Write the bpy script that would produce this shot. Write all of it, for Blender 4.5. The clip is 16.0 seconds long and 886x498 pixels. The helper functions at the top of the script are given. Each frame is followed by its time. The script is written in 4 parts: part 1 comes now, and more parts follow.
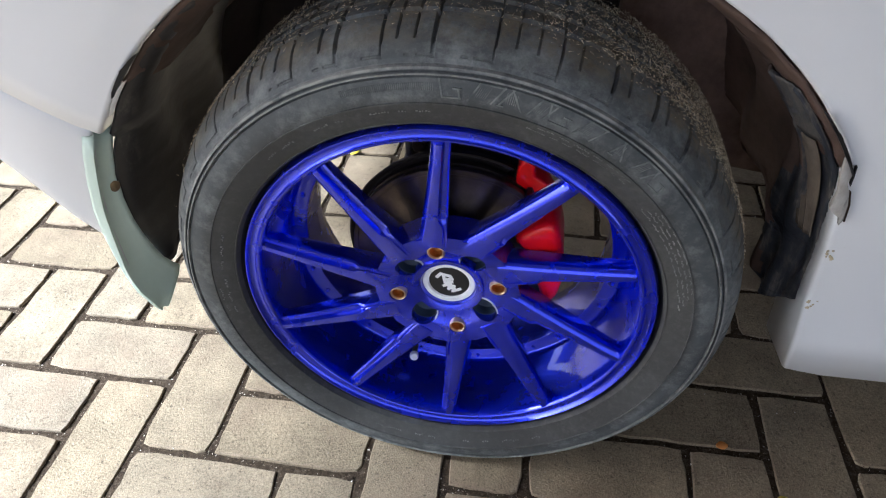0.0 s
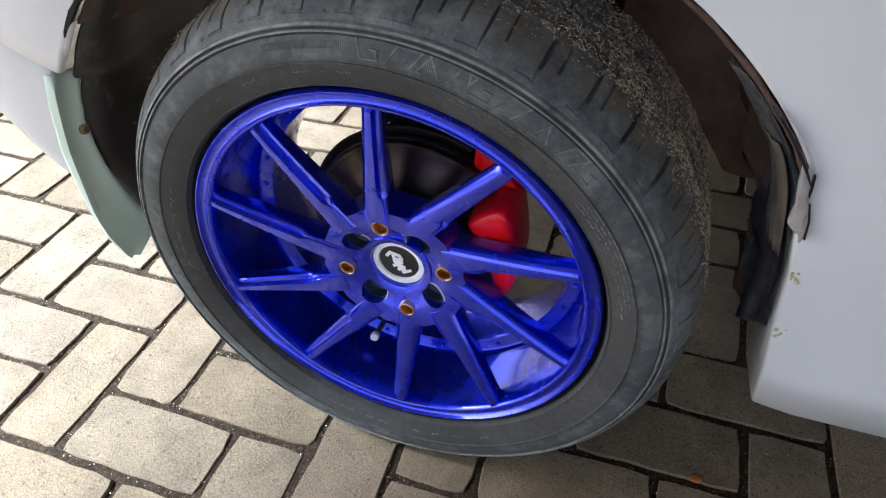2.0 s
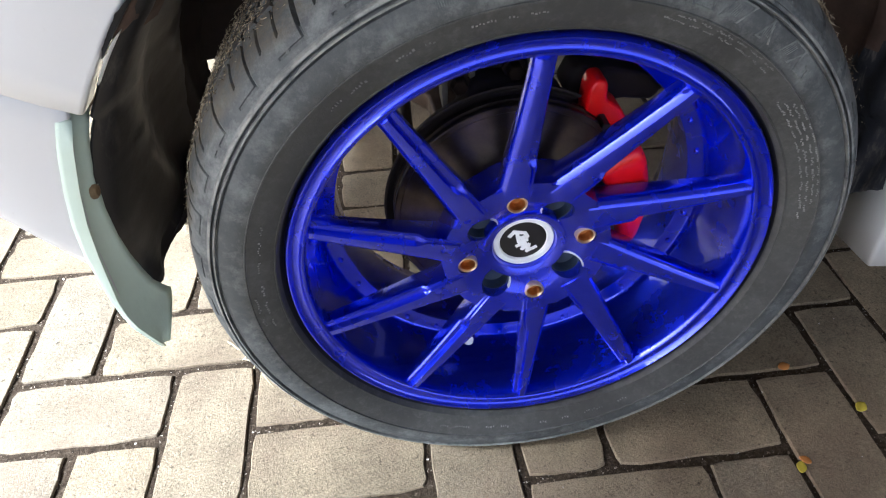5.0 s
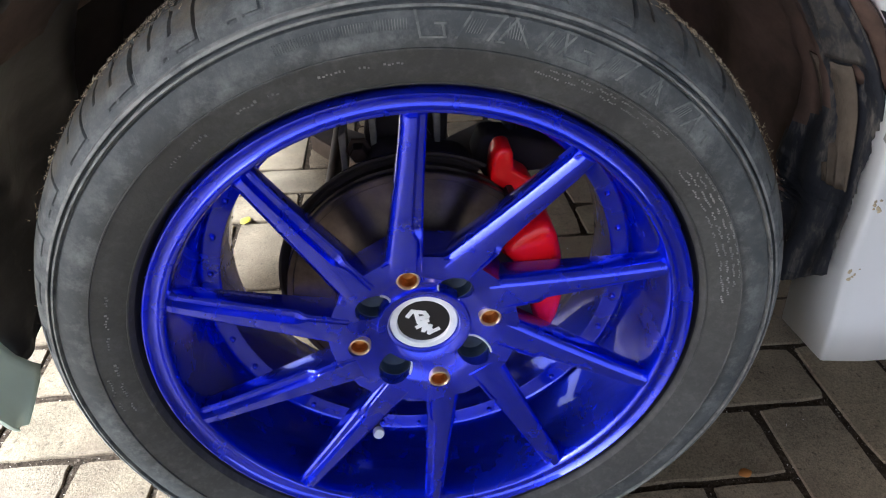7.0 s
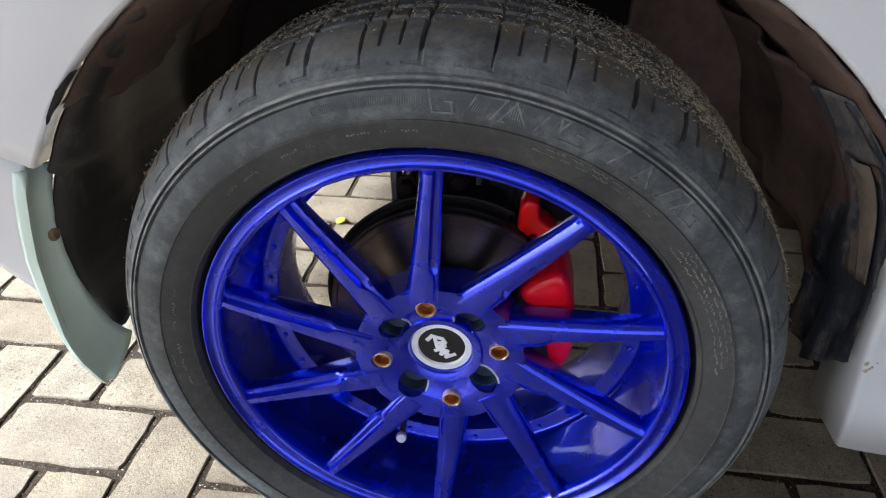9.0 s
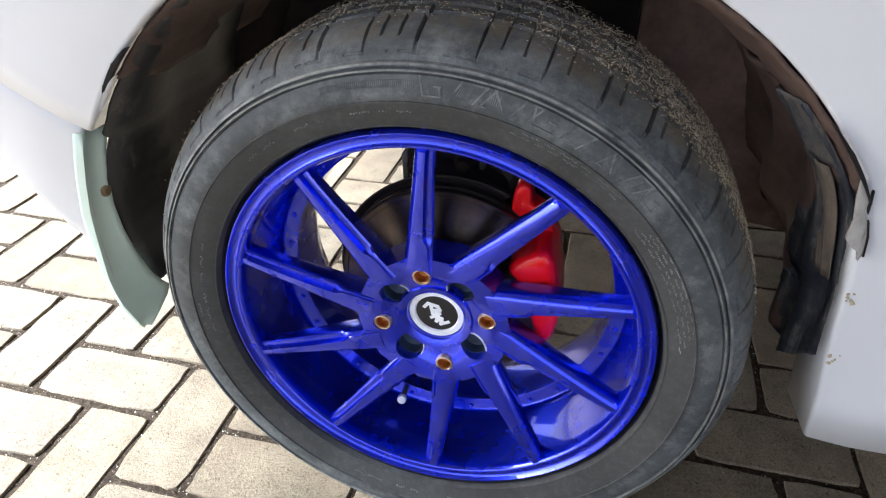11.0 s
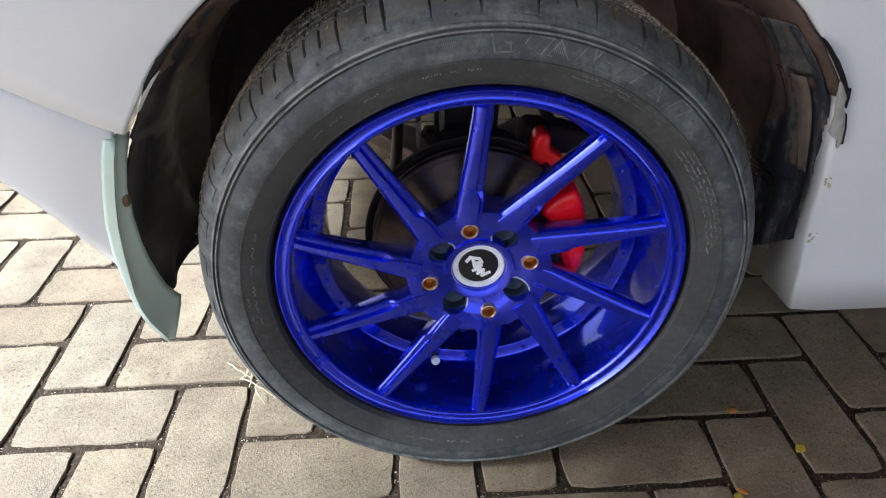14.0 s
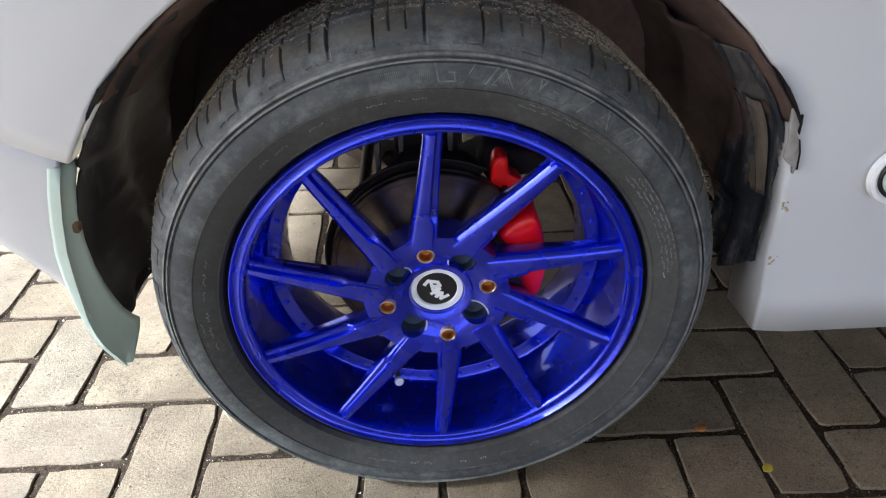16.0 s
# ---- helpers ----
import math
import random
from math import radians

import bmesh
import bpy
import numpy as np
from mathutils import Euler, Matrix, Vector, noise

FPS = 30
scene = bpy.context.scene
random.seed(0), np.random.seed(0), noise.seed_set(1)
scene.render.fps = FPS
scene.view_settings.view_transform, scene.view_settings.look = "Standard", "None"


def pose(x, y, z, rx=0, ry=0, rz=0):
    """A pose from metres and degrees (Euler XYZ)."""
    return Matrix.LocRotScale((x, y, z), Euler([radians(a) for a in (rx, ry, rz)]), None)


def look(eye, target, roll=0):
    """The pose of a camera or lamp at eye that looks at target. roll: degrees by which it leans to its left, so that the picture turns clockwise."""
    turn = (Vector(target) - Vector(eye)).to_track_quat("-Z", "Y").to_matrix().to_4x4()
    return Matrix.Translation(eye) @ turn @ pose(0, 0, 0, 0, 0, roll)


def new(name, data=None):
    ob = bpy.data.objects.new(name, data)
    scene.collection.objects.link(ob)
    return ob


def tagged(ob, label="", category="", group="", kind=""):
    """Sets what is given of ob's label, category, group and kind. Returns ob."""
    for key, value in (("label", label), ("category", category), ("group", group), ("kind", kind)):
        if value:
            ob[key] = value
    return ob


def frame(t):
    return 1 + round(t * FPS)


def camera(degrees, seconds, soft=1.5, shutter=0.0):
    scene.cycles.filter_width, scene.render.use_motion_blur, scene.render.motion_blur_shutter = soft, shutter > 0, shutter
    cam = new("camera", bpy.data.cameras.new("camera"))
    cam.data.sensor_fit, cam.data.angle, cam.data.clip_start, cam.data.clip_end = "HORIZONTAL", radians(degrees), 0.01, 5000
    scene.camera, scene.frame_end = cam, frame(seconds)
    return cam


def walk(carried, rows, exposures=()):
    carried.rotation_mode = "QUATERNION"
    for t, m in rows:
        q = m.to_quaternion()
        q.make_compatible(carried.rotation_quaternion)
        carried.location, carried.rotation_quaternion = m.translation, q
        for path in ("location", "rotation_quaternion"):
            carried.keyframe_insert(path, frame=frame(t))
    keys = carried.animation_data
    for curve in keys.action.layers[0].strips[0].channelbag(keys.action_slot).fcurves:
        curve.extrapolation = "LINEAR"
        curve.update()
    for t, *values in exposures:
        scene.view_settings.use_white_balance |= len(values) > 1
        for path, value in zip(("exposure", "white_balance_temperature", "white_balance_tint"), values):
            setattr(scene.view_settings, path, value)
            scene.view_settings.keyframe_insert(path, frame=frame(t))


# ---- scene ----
cam = camera(67.8, 16.0, soft=1.15)
PATH = [
    (0, (0.0680, -0.4244, 0.7159), (-0.0507, 0.3123, 0.0503), -0.83),
    (0.5, (0.0993, -0.4548, 0.7183), (-0.0488, 0.2750, 0.0509), -0.78),
    (1, (0.1368, -0.4290, 0.7102), (-0.0543, 0.2901, 0.0420), -0.70),
    (1.5, (0.1705, -0.3991, 0.6948), (-0.0525, 0.3095, 0.0255), -0.60),
    (2, (0.1868, -0.3845, 0.6857), (-0.0542, 0.3188, 0.0168), -0.69),
    (2.5, (0.1665, -0.4004, 0.6902), (-0.0789, 0.3013, 0.0213), -0.94),
    (3, (0.1036, -0.4282, 0.6979), (-0.1349, 0.2777, 0.0310), -1.09),
    (3.2, (0.0703, -0.4408, 0.7025), (-0.1434, 0.2747, 0.0373), -1.60),
    (5.3, (-0.1101, -0.3679, 0.6067), (-0.0309, 0.3715, -0.0619), -1.59),
    (5.5, (-0.1042, -0.3657, 0.5934), (-0.0313, 0.3755, -0.0739), -2.05),
    (6, (-0.0758, -0.3541, 0.5819), (0.0021, 0.3867, -0.0853), -1.36),
    (6.5, (-0.0404, -0.3409, 0.5718), (0.0579, 0.4737, 0.0001), -0.45),
    (7, (-0.0136, -0.3500, 0.5875), (0.0494, 0.4734, 0.0235), -1.00),
    (7.5, (0.0051, -0.3878, 0.5989), (0.0309, 0.4379, 0.0355), -0.47),
    (8, (0.0255, -0.4532, 0.6493), (-0.0035, 0.3703, 0.0826), -0.67),
    (8.5, (0.0343, -0.4176, 0.6391), (-0.0263, 0.4106, 0.0819), -0.49),
    (8.7, (0.0443, -0.3770, 0.6386), (-0.0401, 0.4485, 0.0806), -0.52),
    (10.8, (0.1178, -0.3998, 0.6410), (-0.0785, 0.4034, 0.0786), 0.14),
    (11, (0.1175, -0.4231, 0.6512), (-0.0797, 0.3807, 0.0900), 0.06),
    (11.5, (0.1001, -0.4874, 0.6671), (-0.0949, 0.3177, 0.1070), 0.34),
    (12, (0.0752, -0.5113, 0.6615), (-0.0902, 0.2989, 0.0991), -0.44),
    (12.5, (0.0528, -0.5001, 0.6421), (-0.0634, 0.3178, 0.0785), -0.06),
    (13, (0.0274, -0.4603, 0.6199), (-0.0450, 0.3613, 0.0544), -0.36),
    (13.5, (-0.0153, -0.4741, 0.6237), (-0.0223, 0.3514, 0.0595), -0.11),
    (14, (-0.0608, -0.4959, 0.6413), (-0.0204, 0.3303, 0.0794), -0.57),
    (14.5, (-0.0847, -0.4982, 0.6456), (-0.0338, 0.3272, 0.0833), -0.67),
    (15, (-0.0786, -0.4977, 0.6421), (-0.0313, 0.3273, 0.0790), -0.74),
    (15.5, (-0.0560, -0.4926, 0.6411), (-0.0115, 0.3330, 0.0787), -0.67),
    (16, (-0.0185, -0.4811, 0.6584), (0.0217, 0.3440, 0.0949), -0.68),
]
EXPOSURES = [(t, s + (0.74 if t < 4 else 0.80), 5260, 9) for t, s in ((0.0, 1.82), (3.2, 1.92), (5.3, 2.05), (6.2, 2.0), (6.5, 1.75), (7.0, 2.0), (7.5, 2.15), (8.1, 2.0), (8.5, 1.65), (8.7, 1.65), (10.8, 2.2), (11.0, 2.15), (11.5, 1.10), (12.0, 1.15), (12.5, 1.4), (13.0, 1.45), (13.5, 1.55), (14.5, 1.65), (16.0, 1.7))]
walk(cam, [(t, look(eye, target, roll)) for t, eye, target, roll in PATH], EXPOSURES)

# ---- world, sun, exposure ----
SUN_ELEV, SUN_AZ = 40.0, 192.0          # azimuth counted from +x towards +y: the sun stands ahead of the car's nose, behind thin cloud
world = bpy.data.worlds.new("world")
scene.world = world
world.use_nodes = True
wn = world.node_tree
sky = wn.nodes.new("ShaderNodeTexSky")
sky.sky_type = "NISHITA"
sky.sun_disc = False
sky.sun_elevation = radians(SUN_ELEV)
sky.sun_rotation = radians(90.0 - SUN_AZ)
sky.air_density, sky.dust_density, sky.ozone_density = 0.6, 5.0, 0.3
wn.nodes["Background"].inputs["Strength"].default_value = 0.05
wn.links.new(sky.outputs["Color"], wn.nodes["Background"].inputs["Color"])
warm_fill = wn.nodes.new("ShaderNodeBackground")           # an even warm glow added over the whole sky as fill light
warm_fill.inputs["Color"].default_value, warm_fill.inputs["Strength"].default_value = (1.0, 0.85, 0.63, 1), 0.085
both = wn.nodes.new("ShaderNodeAddShader")
wn.links.new(wn.nodes["Background"].outputs[0], both.inputs[0])
wn.links.new(warm_fill.outputs[0], both.inputs[1])
wn.links.new(both.outputs[0], wn.nodes["World Output"].inputs["Surface"])
sun = new("sun", bpy.data.lights.new("sun", "SUN"))
sun.data.energy, sun.data.angle, sun.data.color = 5.0, radians(8.0), (1.0, 0.982, 0.962)
az, el = radians(SUN_AZ), radians(SUN_ELEV)
sun.matrix_world = look((3 * math.cos(az), 3 * math.sin(az), 3 * math.tan(el)), (0, 0, 0))


# ---- materials ----
class Mat:
    """A node material with a principled shader and short ways to add to it."""

    def __init__(self, name, rough=0.5, metal=0.0, coat=0.0, spec=0.5):
        self.m = bpy.data.materials.new(name)
        self.m.use_nodes = True
        self.t = self.m.node_tree
        self.b = self.t.nodes["Principled BSDF"]
        self.set("Roughness", rough), self.set("Metallic", metal), self.set("Coat Weight", coat), self.set("Specular IOR Level", spec)
        self.co = self.t.nodes.new("ShaderNodeTexCoord").outputs["Object"]

    def set(self, socket, value):
        self.b.inputs[socket].default_value = value

    def link(self, out, socket):
        self.t.links.new(out, self.b.inputs[socket])

    def noise(self, scale, detail=4.0, rough=0.55, stretch=None, kind="ShaderNodeTexNoise"):
        n = self.t.nodes.new(kind)
        n.inputs["Scale"].default_value = scale
        if "Detail" in n.inputs:
            n.inputs["Detail"].default_value, n.inputs["Roughness"].default_value = detail, rough
        src = self.co
        if stretch:
            k = self.t.nodes.new("ShaderNodeMapping")
            k.inputs["Scale"].default_value = stretch
            self.t.links.new(self.co, k.inputs["Vector"])
            src = k.outputs["Vector"]
        self.t.links.new(src, n.inputs["Vector"])
        return n.outputs[0]

    def ramp(self, fac, *stops):
        r = self.t.nodes.new("ShaderNodeValToRGB")
        e = r.color_ramp.elements
        while len(e) < len(stops):
            e.new(0.5)
        for k, (pos, col) in zip(e, stops):
            k.position = pos
            k.color = (*col, 1) if isinstance(col, tuple) else (col, col, col, 1)
        self.t.links.new(fac, r.inputs["Fac"])
        return r.outputs["Color"]

    def mix(self, fac, a, b, kind="MIX"):
        x = self.t.nodes.new("ShaderNodeMix")
        x.data_type, x.blend_type = "RGBA", kind
        for val, sock in ((fac, x.inputs[0]), (a, x.inputs[6]), (b, x.inputs[7])):
            if isinstance(val, (int, float)):
                sock.default_value = val
            elif isinstance(val, tuple):
                sock.default_value = (*val, 1)
            else:
                self.t.links.new(val, sock)
        return x.outputs[2]

    def math(self, op, a, b=0.0):
        x = self.t.nodes.new("ShaderNodeMath")
        x.operation = op
        for val, sock in ((a, x.inputs[0]), (b, x.inputs[1])):
            if isinstance(val, (int, float)):
                sock.default_value = val
            else:
                self.t.links.new(val, sock)
        return x.outputs[0]

    def random(self):
        return self.t.nodes.new("ShaderNodeObjectInfo").outputs["Random"]

    def island(self):
        return self.t.nodes.new("ShaderNodeNewGeometry").outputs["Random Per Island"]

    def bump(self, height, strength, distance=0.001):
        k = self.t.nodes.new("ShaderNodeBump")
        k.inputs["Strength"].default_value, k.inputs["Distance"].default_value = strength, distance
        self.t.links.new(height, k.inputs["Height"])
        self.link(k.outputs["Normal"], "Normal")


def mat_blue():
    k = Mat("blue_metallic_paint", rough=0.34, metal=0.8, coat=1.0, spec=0.5)
    n = k.noise(14, 4)
    col = k.ramp(n, (0.3, (0.015, 0.026, 0.64)), (0.7, (0.024, 0.039, 0.84)))
    flake = k.ramp(k.noise(1500, 2, 0.6), (0.45, 0.0), (0.75, 0.35))
    col = k.mix(flake, col, (0.033, 0.058, 0.92))
    dust = k.ramp(k.noise(60, 6, 0.7), (0.62, 0.0), (0.86, 0.16))
    k.link(k.mix(dust, col, (0.14, 0.15, 0.34)), "Base Color")
    k.link(k.ramp(k.noise(35, 5), (0.3, 0.20), (0.75, 0.32)), "Roughness")
    k.link(k.ramp(k.noise(48, 5, 0.65), (0.35, 0.02), (0.75, 0.07)), "Coat Roughness")
    k.set("Coat IOR", 1.6)
    k.bump(k.noise(900, 2), 0.05, 0.0003)
    return k.m


def mat_rubber():
    k = Mat("tyre_rubber", rough=0.75, spec=0.35)
    big, fine = k.noise(9, 5, 0.6), k.noise(160, 5, 0.7)
    sep = k.t.nodes.new("ShaderNodeSeparateXYZ")
    k.t.links.new(k.co, sep.inputs[0])
    rad0 = k.math("SQRT", k.math("ADD", k.math("POWER", sep.outputs[0], 2.0), k.math("POWER", sep.outputs[2], 2.0)))
    zone = k.math("MULTIPLY", k.math("SUBTRACT", k.math("ADD", rad0, k.math("MULTIPLY", k.math("SUBTRACT", k.noise(30, 4, 0.6), 0.5), 0.004)), 0.20), 12.5)
    inner = k.ramp(big, (0.3, (0.031, 0.031, 0.029)), (0.7, (0.058, 0.058, 0.052)))
    outer = k.ramp(big, (0.3, (0.037, 0.042, 0.044)), (0.7, (0.078, 0.085, 0.085)))
    col = k.mix(k.ramp(zone, (0.24, 0.0), (0.36, 1.0)), inner, outer)
    dust = k.math("MULTIPLY", k.ramp(fine, (0.50, 0.0), (0.82, 0.50)), k.ramp(k.noise(5, 3), (0.35, 0.2), (0.65, 1.0)))
    col = k.mix(dust, col, (0.15, 0.146, 0.130))
    smear = k.math("MULTIPLY", k.ramp(zone, (0.24, 0.12), (0.34, 0.75), (0.46, 0.40), (0.60, 0.75)), k.ramp(k.noise(34, 7, 0.78), (0.46, 0.0), (0.68, 0.9)))
    col = k.mix(smear, col, (0.24, 0.25, 0.24))
    ring = k.ramp(k.math("MULTIPLY", k.math("SUBTRACT", k.math("ADD", rad0, k.math("MULTIPLY", k.math("SUBTRACT", k.noise(22, 4, 0.6), 0.5), 0.002)), 0.20), 12.5),
                  (0.0, 0.0), (0.505, 0.08), (0.528, 1.0), (0.548, 0.12), (0.562, 0.10), (0.576, 1.0), (0.592, 1.0), (0.606, 0.12), (1.0, 0.30))
    soil = k.math("MULTIPLY", k.ramp(zone, (0.70, 0.0), (0.80, 1.0)), k.ramp(k.noise(38, 6, 0.75), (0.42, 0.0), (0.60, 0.85)))
    col = k.mix(soil, col, (0.135, 0.105, 0.062))
    worn = k.math("MULTIPLY", ring, k.ramp(k.noise(45, 6, 0.75), (0.34, 0.0), (0.60, 1.0)))
    k.link(k.mix(worn, col, (0.27, 0.27, 0.245)), "Base Color")
    k.link(k.ramp(big, (0.3, 0.50), (0.7, 0.80)), "Roughness")
    k.bump(k.noise(420, 4, 0.7), 0.4, 0.0006)
    return k.m


def mat_scuffed():
    k = Mat("scuffed_rubber", rough=0.8, spec=0.3)
    n = k.noise(30, 6, 0.7)
    k.link(k.ramp(n, (0.35, (0.09, 0.095, 0.09)), (0.7, (0.27, 0.27, 0.25))), "Base Color")
    k.bump(k.noise(300, 3), 0.3, 0.0005)
    return k.m


def mat_lettering():
    k = Mat("raised_lettering_rubber", rough=0.7, spec=0.35)
    n = k.noise(120, 4)
    k.link(k.ramp(n, (0.35, (0.075, 0.083, 0.082)), (0.7, (0.22, 0.225, 0.21))), "Base Color")
    return k.m


def mat_white(name="white_car_paint", tint=(0.70, 0.70, 0.69), dirt=0.35):
    k = Mat(name, rough=0.35, coat=0.5)
    n = k.noise(3, 5, 0.6)
    spots = k.ramp(k.noise(55, 6, 0.75), (0.66, 0.0), (0.86, dirt))
    base = k.ramp(n, (0.3, tuple(c * 0.93 for c in tint)), (0.7, tint))
    k.link(k.mix(spots, base, (0.36, 0.30, 0.22)), "Base Color")
    k.link(k.ramp(n, (0.3, 0.30), (0.7, 0.45)), "Roughness")
    return k.m


def mat_mint():
    k = Mat("pale_green_plastic", rough=0.6)
    n = k.noise(8, 4)
    spots = k.ramp(k.noise(90, 6, 0.8), (0.7, 0.0), (0.85, 0.6))
    base = k.ramp(n, (0.3, (0.58, 0.69, 0.58)), (0.7, (0.68, 0.79, 0.67)))
    k.link(k.mix(spots, base, (0.30, 0.26, 0.20)), "Base Color")
    k.bump(k.noise(140, 3), 0.15)
    return k.m


def mat_liner():
    k = Mat("muddy_black_plastic", rough=0.7, spec=0.4)
    mud = k.ramp(k.noise(7, 6, 0.7, (3.0, 3.0, 0.8)), (0.56, 0.0), (0.76, 0.65))
    fine = k.ramp(k.noise(70, 5, 0.7), (0.3, (0.10, 0.085, 0.065)), (0.7, (0.25, 0.22, 0.18)))
    k.link(k.mix(mud, (0.012, 0.011, 0.012), fine), "Base Color")
    k.link(k.ramp(mud, (0.0, 0.45), (0.6, 0.9)), "Roughness")
    k.bump(k.noise(90, 5), 0.4, 0.001)
    return k.m


def mat_mud(name="dried_mud_on_plastic", share=0.42, light=(0.27, 0.245, 0.205), dark=(0.13, 0.11, 0.085)):
    k = Mat(name, rough=0.85, spec=0.3)
    mud = k.ramp(k.noise(9, 7, 0.72, (9.0, 9.0, 0.8)), (share, 0.0), (share + 0.14, 0.9))
    fine = k.ramp(k.noise(45, 6, 0.7, (1, 1, 0.5)), (0.3, dark), (0.7, light))
    k.link(k.mix(mud, (0.022, 0.024, 0.030), fine), "Base Color")
    k.link(k.ramp(mud, (0.0, 0.5), (0.6, 0.95)), "Roughness")
    k.bump(k.noise(60, 6, 0.7, (2, 2, 0.6)), 0.5, 0.002)
    return k.m


def mat_dark(name="dark_underbody", col=(0.017, 0.012, 0.010), rough=0.85):
    k = Mat(name, rough=rough, spec=0.3)
    n = k.noise(12, 6, 0.7)
    k.link(k.ramp(n, (0.3, tuple(c * 0.45 for c in col)), (0.72, tuple(c * 1.7 for c in col))), "Base Color")
    k.bump(k.noise(80, 5), 0.4, 0.001)
    return k.m


def mat_red():
    k = Mat("red_caliper_paint", rough=0.45, coat=0.7, spec=0.15)
    n = k.noise(25, 4)
    k.link(k.ramp(n, (0.3, (0.82, 0.0, 0.002)), (0.7, (0.95, 0.004, 0.004))), "Base Color")
    k.set("Coat Roughness", 0.08)
    k.bump(k.noise(120, 3), 0.12, 0.0006)
    return k.m


def mat_steel(name="brake_steel", dark=(0.020, 0.015, 0.012), light=(0.105, 0.080, 0.062), rough=0.33):
    k = Mat(name, rough=rough, metal=0.85)
    n = k.noise(20, 6, 0.7)
    k.link(k.ramp(n, (0.3, dark), (0.7, light)), "Base Color")
    k.bump(k.noise(150, 4), 0.12, 0.0004)
    if name == "brake_steel":                 # turned surface: the gloss runs across the grooves
        tan = k.t.nodes.new("ShaderNodeTangent")
        tan.direction_type, tan.axis = "RADIAL", "Y"
        k.t.links.new(tan.outputs[0], k.b.inputs["Tangent"])
        k.set("Anisotropic", 0.8), k.set("Anisotropic Rotation", 0.25)
    return k.m


def mat_gold():
    k = Mat("gold_lug_metal", rough=0.4, metal=0.9)
    n = k.noise(120, 4)
    k.link(k.ramp(n, (0.3, (0.22, 0.075, 0.02)), (0.7, (0.66, 0.32, 0.09))), "Base Color")
    return k.m


def mat_plain(name, col, rough=0.5, metal=0.0, vary=0.12):
    k = Mat(name, rough=rough, metal=metal)
    n = k.noise(60, 4)
    k.link(k.ramp(n, (0.3, tuple(c * (1 - vary) for c in col)), (0.7, tuple(min(1, c * (1 + vary)) for c in col))), "Base Color")
    return k.m


def mat_paver(name, per_object=True):
    k = Mat(name, rough=0.9, spec=0.25)
    rnd = k.random() if per_object else k.island()
    tone = k.ramp(rnd, (0.0, (0.196, 0.155, 0.094)), (0.35, (0.266, 0.210, 0.131)), (0.7, (0.236, 0.193, 0.129)), (1.0, (0.284, 0.220, 0.132)))
    if per_object:
        k.co = k.t.nodes.new("ShaderNodeNewGeometry").outputs["Position"]
    blotch = k.ramp(k.noise(11, 6, 0.65), (0.32, 0.62), (0.68, 1.12))
    grit = k.mix(1.0, k.ramp(k.noise(430, 5, 0.8), (0.34, 0.50), (0.62, 1.18)), k.ramp(k.noise(150, 4, 0.7), (0.30, 0.34), (0.42, 1.0)), "MULTIPLY")
    col = k.mix(1.0, k.mix(1.0, tone, blotch, "MULTIPLY"), grit, "MULTIPLY")
    stain = k.ramp(k.noise(4.5, 6, 0.72), (0.48, 0.0), (0.70, 0.65))
    col = k.mix(stain, col, (0.165, 0.118, 0.076))
    k.link(col, "Base Color")
    k.bump(k.noise(210, 7, 0.8), 0.9, 0.0024)
    return k.m


def mat_joint():
    k = Mat("joint_soil", rough=1.0, spec=0.1)
    n = k.noise(150, 6, 0.8)
    k.link(k.ramp(n, (0.3, (0.014, 0.010, 0.006)), (0.52, (0.045, 0.032, 0.020)), (0.8, (0.15, 0.12, 0.085))), "Base Color")
    k.bump(n, 0.9, 0.004)
    return k.m


BLUE, RUBBER, SCUFF, LETTER = mat_blue(), mat_rubber(), mat_scuffed(), mat_lettering()
# near-black rubber that paints the shade into the bead groove
BEAD = mat_dark("shaded_groove_rubber", (0.009, 0.009, 0.010), 0.7)
WHITE, MINT, LINER, DARK = mat_white(), mat_mint(), mat_liner(), mat_dark()
RED, STEEL, GOLD = mat_red(), mat_steel(), mat_gold()
BROWN_STEEL = mat_steel("rusty_steel", (0.020, 0.013, 0.010), (0.075, 0.050, 0.036), 0.6)
BLACK_METAL = mat_plain("black_metal", (0.012, 0.012, 0.013), 0.5, 0.3)
BARE = mat_plain("bare_pale_metal", (0.62, 0.63, 0.66), 0.4, 0.2, 0.3)
CAP_WHITE, CAP_BLACK = mat_plain("white_plastic", (0.86, 0.86, 0.84), 0.35), mat_plain("black_plastic", (0.015, 0.015, 0.016), 0.3)
PAVER, PAVER_FAR, JOINT = mat_paver("concrete_paver"), mat_paver("concrete_paver_joined", False), mat_joint()
NUT = mat_plain("pale_worn_brass", (0.66, 0.50, 0.33), 0.38, 0.85, 0.35)
GRIME = mat_plain("grimy_hole_wall", (0.032, 0.046, 0.070), 0.45, 0.2, 0.5)
LEAF = mat_plain("yellow_leaf", (0.45, 0.37, 0.03), 0.6)
LEAF_ORANGE = mat_plain("orange_leaf", (0.50, 0.20, 0.04), 0.6)
STRAW = mat_plain("dry_grass", (0.42, 0.35, 0.22), 0.9, vary=0.4)


